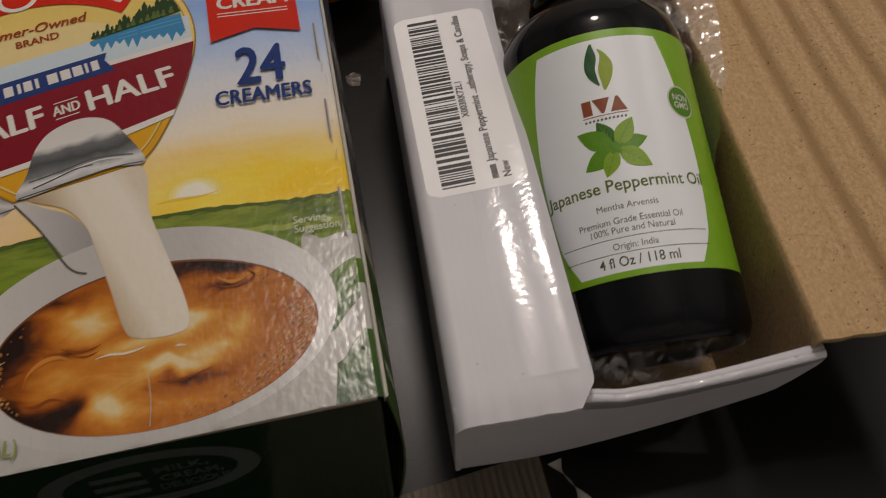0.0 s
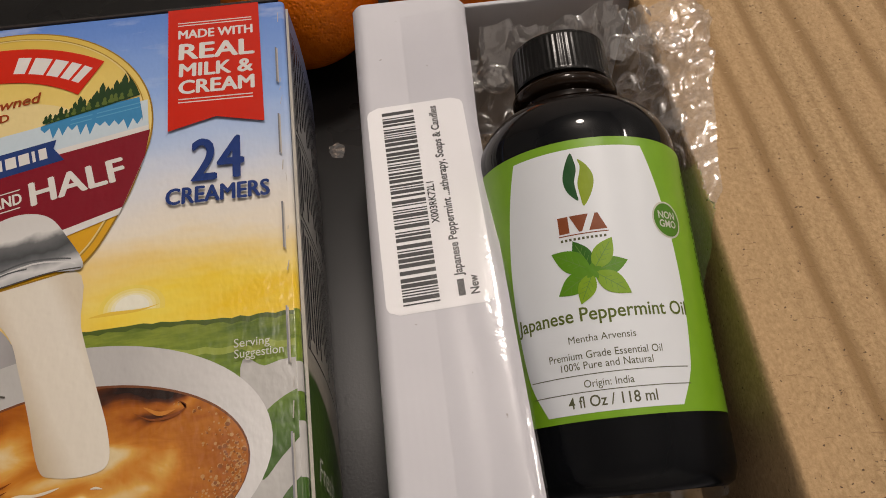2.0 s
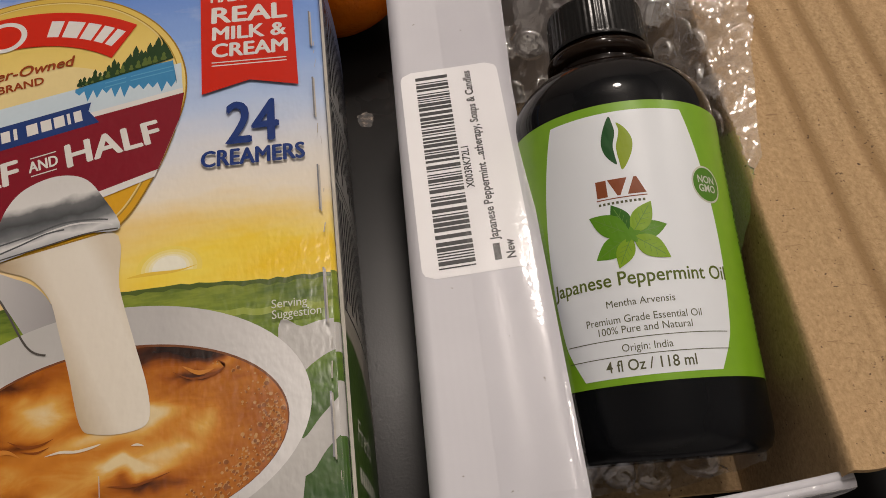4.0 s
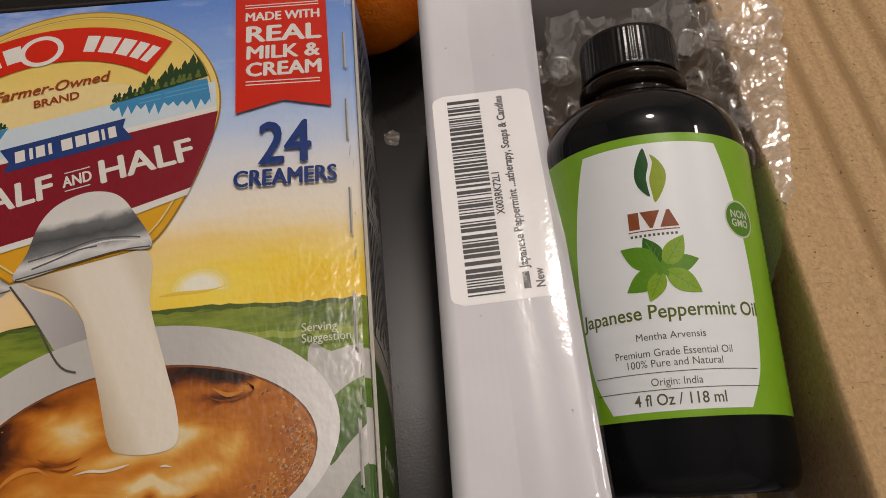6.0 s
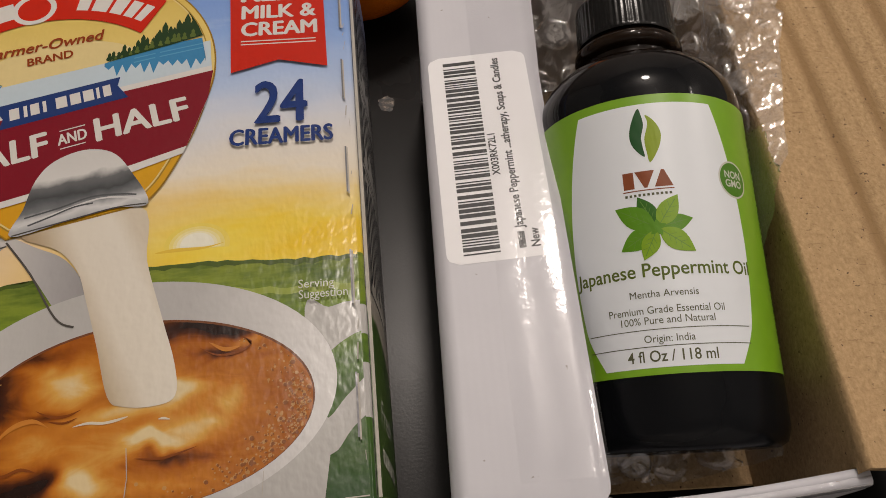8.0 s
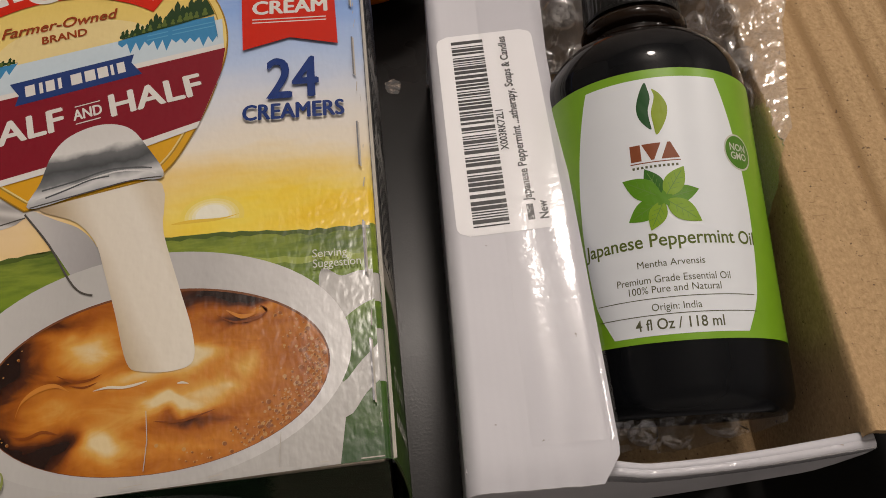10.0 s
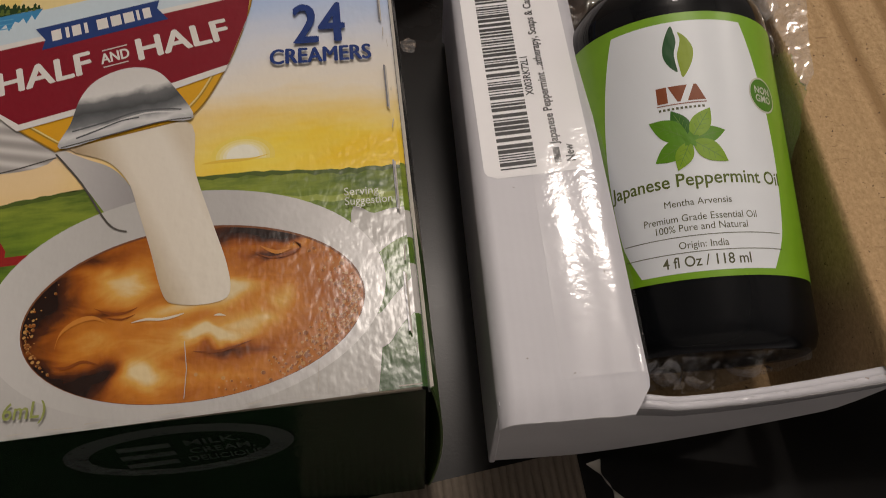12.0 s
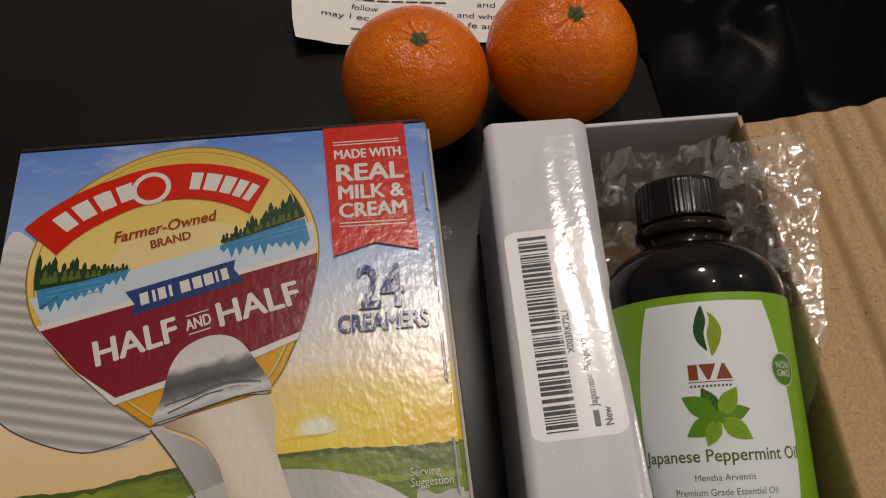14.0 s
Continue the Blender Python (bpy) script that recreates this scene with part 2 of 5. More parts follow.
def clear_film(name, see, rough, cloud, crinkle):
    """Thin clear plastic: mostly see-through, with a wrinkled gloss."""
    n = Nodes(name)
    p = n.place()
    clear = n.node("ShaderNodeBsdfTransparent")
    clear.inputs[0].default_value = (0.99, 0.99, 0.99, 1)
    gloss = n.node("ShaderNodeBsdfGlossy")
    gloss.inputs["Roughness"].default_value = rough
    gloss.inputs["Color"].default_value = (1, 1, 1, 1)
    weight = n.node("ShaderNodeLayerWeight")
    weight.inputs[0].default_value = 0.30
    b = n.node("ShaderNodeBump")
    crease = n.maths("ABSOLUTE", n.maths("SUBTRACT", n.noise(p, 260.0, 3.0, 0.55), 0.5))
    n.link(n.maths("ADD", crease, n.maths("MULTIPLY", n.noise(p, 420.0, 3.0), 0.3)), b.inputs["Height"])
    b.inputs["Strength"].default_value, b.inputs["Distance"].default_value = crinkle, 0.0012
    n.link(b.outputs[0], gloss.inputs["Normal"])
    mix = n.node("ShaderNodeMixShader")
    n.link(n.maths("MULTIPLY_ADD", weight.outputs["Fresnel"], 0.45, see), mix.inputs[0])
    n.link(clear.outputs[0], mix.inputs[1])
    n.link(gloss.outputs[0], mix.inputs[2])
    haze = n.node("ShaderNodeBsdfDiffuse")
    haze.inputs[0].default_value = (0.8, 0.8, 0.8, 1)
    milky = n.node("ShaderNodeMixShader")
    milky.inputs[0].default_value = cloud
    n.link(mix.outputs[0], milky.inputs[1])
    n.link(haze.outputs[0], milky.inputs[2])
    n.link(milky.outputs[0], n.tree.nodes["Material Output"].inputs["Surface"])
    return n.mat


def orange_peel():
    n = Nodes("orange_peel")
    p = n.place()
    v = n.node("ShaderNodeTexVoronoi")
    n.link(p, v.inputs["Vector"])
    v.inputs["Scale"].default_value = 760.0
    pits = n.span(v.outputs["Distance"], 0.0, 0.45)
    blush = n.noise(p, 45.0, 3.0)
    col = n.mix(n.span(blush, 0.3, 0.7), (0.56, 0.100, 0.001), (0.70, 0.165, 0.002))
    n.bump(n.maths("ADD", pits, n.maths("MULTIPLY", n.noise(p, 300.0, 3.0), 3.2)), 0.42, 0.0005)
    return n.finish(col, 0.25, specular=0.34)


def plain(name, colour, rough=0.6, amount=0.15, scale=300.0, bump=0.1, specular=0.4):
    n = Nodes(name)
    p = n.place()
    f = n.noise(p, scale, 3.0)
    n.bump(f, bump, 0.0005)
    return n.finish(n.mix(f, tuple(c * (1 - amount) for c in colour), colour), rough, specular=specular)


M_BOARD, M_KRAFT, M_TABLE = white_board(), kraft(), table_top()
M_GLASS, M_CAP = amber_glass(), black_plastic("black_cap_plastic", 0.24, 0.0035, 0.35)
M_WRAP = clear_film("bubble_wrap_film", 0.16, 0.060, 0.080, 0.26)
M_BUBBLE = clear_film("bubble_skin", 0.20, 0.06, 0.030, 0.18)
M_TAPE = clear_film("clear_tape", 0.035, 0.11, 0.0, 0.10)
M_PAPER = plain("label_paper", (0.80, 0.80, 0.82), 0.55, 0.04, 200.0, 0.04)
M_BLACK_INK = plain("black_ink", (0.020, 0.020, 0.022), 0.5, 0.3, 600.0, 0.03)

# ---------------------------------------------------------------- helpers
ROOT = {}


def thing(name, place, label, category, group="", kind=""):
    ob = new(name)
    ob.empty_display_size = 0.01
    ob.location = place
    ROOT[ob] = Vector(place)
    return tagged(ob, label, category, group, kind)


def mesh_of(name, bm, material, smooth=False):
    data = bpy.data.meshes.new(name)
    if smooth:
        bm.normal_update()
        for e in bm.edges:
            e.smooth = len(e.link_faces) != 2 or e.calc_face_angle(0.0) < 0.8
    bm.to_mesh(data)
    bm.free()
    if material:
        data.materials.append(material)
    for poly in data.polygons:
        poly.use_smooth = smooth
    return data


def part(name, bm, material, parent, label="", smooth=False):
    """Links a bmesh in world coordinates as one mesh under a thing or a part."""
    origin = ROOT[parent]
    bmesh.ops.translate(bm, verts=bm.verts, vec=-origin)
    ob = new(name, mesh_of(name, bm, material, smooth))
    ob.parent = parent
    ROOT[ob] = origin
    return tagged(ob, label)


def solo(name, bm, material, place, label, category, group="", kind="", smooth=False):
    bmesh.ops.translate(bm, verts=bm.verts, vec=-Vector(place))
    ob = new(name, mesh_of(name, bm, material, smooth))
    ob.location = place
    ROOT[ob] = Vector(place)
    return tagged(ob, label, category, group, kind)


def box_bm(lo, hi, bevel=0.0, segments=2):
    bm = bmesh.new()
    bmesh.ops.create_cube(bm, size=1.0)
    lo, hi = Vector(lo), Vector(hi)
    for v in bm.verts:
        v.co = Vector((lo[i] + (v.co[i] + 0.5) * (hi[i] - lo[i]) for i in range(3)))
    if bevel:
        bmesh.ops.bevel(bm, geom=bm.edges[:], offset=bevel, segments=segments, affect="EDGES", profile=0.5)
    return bm


def surface_bm(nu, nv, where, closed_u=False):
    """A grid of nu x nv cells; where(u, v) with u and v from 0 to 1."""
    bm = bmesh.new()
    rows = [[bm.verts.new(where(i / nu, j / nv)) for i in range(nu if closed_u else nu + 1)] for j in range(nv + 1)]
    for j in range(nv):
        for i in range(nu):
            k = (i + 1) % nu if closed_u else i + 1
            bm.faces.new((rows[j][i], rows[j][k], rows[j + 1][k], rows[j + 1][i]))
    return bm


def thicken(bm, depth):
    """Gives a sheet its thickness along one direction."""
    out = bmesh.ops.extrude_face_region(bm, geom=bm.faces[:], use_keep_orig=True)
    bmesh.ops.translate(bm, verts=[v for v in out["geom"] if isinstance(v, bmesh.types.BMVert)], vec=depth)
    bmesh.ops.recalc_face_normals(bm, faces=bm.faces)
    return bm


def clip(points, x0, x1, y0, y1):
    """Cuts a flat outline to a rectangle."""
    for axis, limit, sign in ((0, x0, 1), (0, x1, -1), (1, y0, 1), (1, y1, -1)):
        out = []
        for a, b in zip(points, points[1:] + points[:1]):
            da, db = sign * (a[axis] - limit), sign * (b[axis] - limit)
            if da >= 0:
                out.append(a)
            if (da >= 0) != (db >= 0):
                f = da / (da - db)
                out.append((a[0] + f * (b[0] - a[0]), a[1] + f * (b[1] - a[1])))
        points = out
    return points


def outline_bm(outlines, where):
    bm = bmesh.new()
    for points in outlines:
        if len(points) > 2:
            bm.faces.new([bm.verts.new(where(x, y)) for x, y in points])
    bmesh.ops.triangulate(bm, faces=bm.faces[:])
    return bm


def letters(text, bold=0.0, shear=0.0):
    """Flat letter shapes with the built-in font, as outlines in a unit box: (triangles, width over height)."""
    curve = bpy.data.curves.new("letters", "FONT")
    curve.body, curve.offset, curve.shear, curve.resolution_u = text, bold, shear, 3
    ob = bpy.data.objects.new("letters", curve)
    data = bpy.data.meshes.new_from_object(ob)
    verts = [v.co.copy() for v in data.vertices]
    faces = [tuple(p.vertices) for p in data.polygons if p.normal.z > 0]
    bpy.data.objects.remove(ob)
    bpy.data.curves.remove(curve)
    bpy.data.meshes.remove(data)
    x0, x1 = min(v.x for v in verts), max(v.x for v in verts)
    return [((v.x - x0) / (x1 - x0), v.y / 0.69) for v in verts], faces


def bent_bm(outlines, where):
    """Flat outlines cut into narrow strips, so that they can follow a round surface."""
    bm = outline_bm(outlines, lambda x, y: (x, y, 0.0))
    low, high = min(v.co.x for v in bm.verts), max(v.co.x for v in bm.verts)
    for i in range(1, int((high - low) / 0.8) + 1):
        bmesh.ops.bisect_plane(bm, geom=bm.verts[:] + bm.edges[:] + bm.faces[:], plane_co=(low + 0.8 * i, 0, 0), plane_no=(1, 0, 0), dist=1e-5)
    for v in bm.verts:
        v.co = where(v.co.x, v.co.y)
    return bm


def text_bm(text, a, b, height, where, bold=0.0, shear=0.0):
    """A line of writing on the baseline from a to b, with capitals of that height."""
    verts, faces = letters(text, bold, shear)
    a, b = Vector(a), Vector(b)
    along = b - a
    up = Vector((-along.y, along.x)).normalized() * height
    bm = bmesh.new()
    made = [bm.verts.new(where(*(a + along * x + up * y))) for x, y in verts]
    for f in faces:
        try:
            bm.faces.new([made[i] for i in f])
        except ValueError:
            pass
    return bm


def arc(cx, cy, r, a0, a1, steps=24, ry=None):
    return [(cx + r * math.cos(radians(a0 + (a1 - a0) * i / steps)), cy + (ry or r) * math.sin(radians(a0 + (a1 - a0) * i / steps))) for i in range(steps + 1)]


def smooth_line(points, steps=6, closed=False):
    """A soft curve through a few points (Catmull-Rom)."""
    out, n = [], len(points)
    for i in range(n if closed else n - 1):
        q = [points[(i + k) % n] if closed else points[min(max(i + k, 0), n - 1)] for k in (-1, 0, 1, 2)]
        for s in range(steps):
            t = s / steps
            out.append(tuple(0.5 * (2 * q[1][k] + (q[2][k] - q[0][k]) * t + (2 * q[0][k] - 5 * q[1][k] + 4 * q[2][k] - q[3][k]) * t * t
                                    + (3 * q[1][k] - q[0][k] - 3 * q[2][k] + q[3][k]) * t ** 3) for k in (0, 1)))
    return out if closed else out + [points[-1]]


def bar(ax, ay, bx, by, thick):
    d = Vector((bx - ax, by - ay))
    n = Vector((-d.y, d.x)).normalized() * thick / 2
    return [(ax - n.x, ay - n.y), (bx - n.x, by - n.y), (bx + n.x, by + n.y), (ax + n.x, ay + n.y)]


# ---------------------------------------------------------------- the room and the table
ROOM_LOW, ROOM_HIGH = Vector((-1.6, -1.5, -0.75)), Vector((1.7, 1.9, 1.90))
M_WALL = plain("painted_wall", (0.40, 0.39, 0.38), 0.8, 0.1, 8.0, 0.05)
# unseen south wall, made white to bounce fill onto faces turned south
M_FILL_WALL = plain("fill_wall", (0.84, 0.83, 0.81), 0.8, 0.05, 8.0, 0.05)
M_CEILING = plain("painted_ceiling", (0.56, 0.55, 0.54), 0.85, 0.08, 8.0, 0.05)
M_FLOOR = plain("dark_floor", (0.10, 0.07, 0.05), 0.6, 0.3, 12.0, 0.1)


def room():
    (x0, y0, z0), (x1, y1, z1), d = ROOM_LOW, ROOM_HIGH, 0.1
    for name, lo, hi, mat, label in (
            ("wall_north", (x0 - d, y1, z0), (x1 + d, y1 + d, z1), M_WALL, "plain painted wall of the dim room"),
            ("wall_south", (x0 - d, y0 - d, z0), (x1 + d, y0, z1), M_FILL_WALL, "plain painted wall of the dim room"),
            ("wall_west", (x0 - d, y0, z0), (x0, y1, z1), M_WALL, "plain painted wall of the dim room"),
            ("wall_east", (x1, y0, z0), (x1 + d, y1, z1), M_WALL, "plain painted wall of the dim room"),
            ("floor", (x0 - d, y0 - d, z0 - d), (x1 + d, y1 + d, z0), M_FLOOR, "dark floor of the room under the table"),
            ("ceiling", (x0 - d, y0 - d, z1), (x1 + d, y1 + d, z1 + d), M_CEILING, "pale painted ceiling of the room")):
        c = (Vector(lo) + Vector(hi)) / 2
        solo(name, box_bm(lo, hi), mat, c, label, name.split("_")[0], kind="structure")


room()


def table():
    t = thing("table", (0.0, 0.1, -0.75), "black laminate table with a slightly grained top", "table")
    part("tabletop", box_bm((-0.75, -0.42, -0.028), (0.75, 0.75, 0.0), 0.004), M_TABLE, t)
    m = black_plastic("black_table_leg", 0.4, 0.02)
    for x in (-0.68, 0.68):
        for y in (-0.36, 0.68):
            part("leg", box_bm((x - 0.025, y - 0.025, -0.75), (x + 0.025, y + 0.025, -0.028), 0.003), m, t)
    # a dried whitish spill on the top
    def spill(u, v):
        a, r = 2 * math.pi * u, 0.0028 * v
        w = 1 + 0.35 * noise.noise((math.cos(a) * 1.7, math.sin(a) * 1.7, 3.1))
        z = 0.00015 + 0.0004 * max(0.0, noise.noise((r * 900 * math.cos(a), r * 900 * math.sin(a), 8))) * (1 - v)
        return (0.0128 + r * w * math.cos(a), 0.002 + r * w * 1.15 * math.sin(a), z if v < 1 else 0.00004)
    n = Nodes("dried_spill")
    f = n.noise(n.place(), 700.0, 4.0)
    n.bump(f, 0.8, 0.0006)
    part("stain", surface_bm(28, 7, spill, True), n.finish(n.ramp(f, [(0.40, (0.03, 0.03, 0.03)), (0.55, (0.07, 0.055, 0.045)), (0.7, (0.30, 0.25, 0.20))]), 0.45), t, "dried whitish spill", True)


table()

# ---------------------------------------------------------------- the carton of creamers
W, L, H = 110.5, 147.5, 64.0
XR, YT = 4.4, -0.5
LEVEL = [0]


def xr(y):
    """The carton's right fold: its face widens a little towards the far end."""
    return 0.3 + 4.1 * (y + 147) / 147


def short_of_fold(points):
    """Cuts a flat outline where the face begins to round over to its side."""
    out = []
    for a, b in zip(points, points[1:] + points[:1]):
        da, db = xr(a[1]) - 1.2 - a[0], xr(b[1]) - 1.2 - b[0]
        if da >= 0:
            out.append(a)
        if (da >= 0) != (db >= 0):
            f = da / (da - db)
            out.append((a[0] + f * (b[0] - a[0]), a[1] + f * (b[1] - a[1])))
    return out


def face(x, y):
    """A point of the printed face; the print runs a little askew towards its left side."""
    t = min(max(-45.0 - x, 0.0), 40.0) * (1 - min(1.0, max(0.0, (-x - 85.0) / 22.0)))
    x, y = x + 0.038 * t, y - 0.028 * t
    return (x * MM, y * MM, H * MM + 0.000004 * LEVEL[0])


def art(name, outlines, material, parent, label=""):
    """One printed shape on the carton's face."""
    LEVEL[0] += 1
    if isinstance(outlines[0][0], (int, float)):
        outlines = [outlines]
    outlines = [short_of_fold(clip(list(o), -W + 0.3, XR, -L + 0.3, YT - 0.1)) for o in outlines]
    outlines = [o for o in outlines if len(o) > 2]
    if len(outlines) <= 14:
        for o in outlines:
            part(name, outline_bm([o], face), material, parent, label)
    else:
        bm, step = bmesh.new(), min(0.3, 12 / len(outlines))
        for o in outlines:
            LEVEL[0] += step
            bm.faces.new([bm.verts.new(face(x, y)) for x, y in o])
        bmesh.ops.triangulate(bm, faces=bm.faces[:])
        tagged(part(name, bm, material, parent, label), kind="stuff")


def writing(text, a, b, height, material, parent, bold=0.0, shear=0.0, fat=0.0):
    """Printed words; fat widens the strokes by laying close copies over one another."""
    bm = bmesh.new()
    for dx, dy in ((-fat, 0), (fat, 0), (0, 0.7 * fat), (0, -0.7 * fat)) if fat else ((0, 0),):
        LEVEL[0] += 1
        piece = text_bm(text, (a[0] + dx, a[1] + dy), (b[0] + dx, b[1] + dy), height, face, bold, shear)
        data = bpy.data.meshes.new("piece")
        piece.to_mesh(data)
        piece.free()
        bm.from_mesh(data)
        bpy.data.meshes.remove(data)
    return part("lettering", bm, material, parent, "printed words " + text.lower())


def creamer_carton():
    c = thing("creamer_carton", (-W / 2 * MM, -L / 2 * MM, 0), "colourful printed carton of creamers lying flat on the black table", "carton")
    ivory = ink("white_print", (0.80, 0.78, 0.74))
    maroon, red, navy = ink("maroon_print", (0.24, 0.010, 0.022)), ink("red_print", (0.66, 0.018, 0.002)), ink("navy_print", (0.020, 0.050, 0.20))
    shell = box_bm((-W * MM, -L * MM, 0), (0.0, YT * MM, H * MM - 0.00001), 0.0004, 2)
    for v in shell.verts:
        if v.co.x > -0.01:
            v.co.x += (xr(v.co.y / MM) - 1.25) * MM
    part("body", shell, carton_board(), c, "printed paperboard shell")
    # face: sky, sun, meadow
    art("sky_print", [(-W, -L), (XR, -L), (XR, YT), (-W, YT)], sky_ink(), c)
    sunlight = ink("sun_print", (0.97, 0.95, 0.80))
    for k, (r, tone) in enumerate(((6.6, (0.95, 0.75, 0.14)), (5.6, (0.95, 0.80, 0.26)), (4.8, (0.96, 0.85, 0.40)), (4.1, (0.97, 0.90, 0.58)))):
        art("sun_glow_print", arc(-31.6, -91.8, r, -12, 192, 28, r * 0.82), ink("sun_glow_print_" + "abcd"[k], tone), c)
    art("sun_print", arc(-31.6, -91.8, 3.4, -8, 188, 24, 3.0), sunlight, c)
    art("cloud_print", smooth_line([(-40, -93.0), (-36, -92.2), (-30, -92.4), (-26, -91.7), (-30, -92.9), (-35, -93.1)], 4, True), ink("gold_cloud_print", (0.88, 0.60, 0.07)), c)
    rng = random.Random(5)
    top = [(-W + i * 1.73, -96.3 - 2.0 * ((-W + i * 1.73 + 45) / 45) ** 2 + 0.35 * math.sin(i * 0.31) + 0.5 * rng.random()) for i in range(67)]
    art("meadow_print", [(-W, -L), (top[-1][0], -L)] + [(x, y) for x, y in reversed(top)], meadow_ink(), c)
    low = [(x, y - 0.7 - 0.7 * rng.random()) for x, y in top]
    art("hedge_print", top + low[::-1], ink("hedge_print", (0.085, 0.13, 0.022)), c)
    low2 = [(x, y - 6.5 + 0.4 * math.sin(x)) for x, y in top]
    art("field_print", [p for p in low2 if p[0] > -50] + [(x, y - 1.5) for x, y in reversed(low2) if x > -50], ink("field_print", (0.34, 0.42, 0.07)), c)
    # barn
    art("barn_print", [(-91.2, -112.2), (-77.9, -112.2), (-77.9, -108.8), (-81.2, -103.2), (-85.2, -101.4), (-89.3, -103.4), (-91.2, -107)], ink("barn_print", (0.33, 0.020, 0.018)), c)
    art("barn_print", [(-77.9, -112.2), (-73.6, -112.2), (-73.6, -110.2), (-77.9, -110.2)], ink("barn_print", (0.33, 0.020, 0.018)), c)
    art("barn_roof_print", [(-94.6, -108.5), (-90.8, -102.9), (-85.2, -101.2), (-89.3, -103.6), (-91.4, -108.2)], ink("barn_roof_print", (0.20, 0.15, 0.13)), c)
    art("barn_window_print", [bar(x, -105.2, x, -106.6, 1.2) for x in (-85.6, -82.6)] + [bar(-84.2, -108.4, -84.2, -111.6, 3.0)], ivory, c)
    art("barn_window_print", [bar(x, -105.4, x, -106.4, 0.7) for x in (-85.6, -82.6)] + [bar(-84.2, -108.8, -84.2, -111.4, 2.2)], ink("barn_print", (0.33, 0.020, 0.018)), c)
    # the tipped cup behind its lid
    art("cup_print", smooth_line([(-104, -30), (-110.5, -33), (-113, -50), (-111, -70), (-104, -81), (-95.1, -86.6), (-84.1, -89.6), (-70.5, -86.9), (-74, -70)], 5, True), striped_ink(), c)
    art("cup_edge_print", [bar(*p, *q, 0.35) for p, q in zip(*(lambda s: (s, s[1:]))(smooth_line([(-110.2, -72), (-104, -81), (-95.1, -86.6), (-84.1, -89.6), (-70.5, -87.0)], 6)))], ink("dark_line_print", (0.10, 0.09, 0.08)), c)
    art("cup_lip_print", smooth_line([(-71.2, -84.8), (-64.0, -88.4), (-58.0, -92.0), (-53.6, -98.5), (-51.5, -107.6), (-54.0, -107.4), (-57.6, -104.8), (-63.6, -95.8)], 5, True),
        gradient_ink("cup_lip_ink", 0, -0.070, -0.052, [(0.0, (0.62, 0.60, 0.58)), (0.5, (0.46, 0.45, 0.45)), (1.0, (0.33, 0.32, 0.32))]), c)
    # mug, coffee, stream
    mug = gradient_ink("mug_ink", 1, -0.147, -0.10, [(0.0, (0.50, 0.49, 0.47)), (0.35, (0.55, 0.54, 0.52)), (0.8, (0.54, 0.53, 0.51)), (1.0, (0.46, 0.45, 0.44))])
    art("mug_print", [(-79.8, -126), (-79.0, -135), (-74.5, -147.2), (-8.6, -147.2), (-7.2, -139), (-6.0, -122)], mug, c)
    art("mug_handle_print", smooth_line([(-10.5, -109), (-6, -109.4), (-2, -108.6), (3.0, -109.6), (4, -118), (3.4, -128), (-3, -134.5), (-6.4, -138.5), (-9.5, -136)], 5, True), mug, c)
    art("mug_handle_gap_print", smooth_line([(-7.6, -122.0), (-5.5, -118.4), (-0.4, -115.4), (3.0, -116.0), (2.6, -121.6), (-3.6, -128.2), (-7.6, -131.8)], 5, True), meadow_ink(), c)
    rim = gradient_ink("mug_rim_ink", 0, -0.08, -0.006, [(0.0, (0.64, 0.63, 0.61)), (0.3, (0.52, 0.51, 0.49)), (0.65, (0.52, 0.51, 0.50)), (1.0, (0.80, 0.79, 0.78))])
    art("mug_rim_print", arc(-42.4, -123.6, 37.3, 0, 360, 72, 23.9), rim, c)
    art("coffee_rim_print", arc(-41.0, -126.7, 31.7, 0, 360, 72, 18.3), ink("coffee_edge_print", (0.20, 0.07, 0.025)), c)
    art("coffee_print", arc(-41.0, -126.9, 31.4, 0, 360, 72, 18.0), coffee_ink(), c)
    foam = []
    for i in range(430):
        a, r = (rng.gauss(-18, 26), 1 - abs(rng.gauss(0, 0.10))) if i % 7 else (rng.gauss(184, 14), 1 - abs(rng.gauss(0, 0.03)))
        q, s = (-41 + 30.9 * r * math.cos(radians(a)), -126.9 + 17.6 * r * math.sin(radians(a))), rng.uniform(0.08, 0.20) + 0.26 * rng.random() ** 3
        foam.append(arc(*q, s, 0, 324, 9))
    art("bubble_print", foam, ink("bubble_print", (0.66, 0.34, 0.10), 0.26, 0.4), c)
    art("bubble_shade_print", [[(x + 0.14, y - 0.14) for x, y in o] for o in foam[::2]], ink("bubble_shade_print", (0.34, 0.11, 0.02), 0.26, 0.4), c)
    dark_swirl, pale_swirl = ink("dark_swirl_print", (0.26, 0.065, 0.008)), ink("pale_swirl_print", (0.66, 0.25, 0.035))
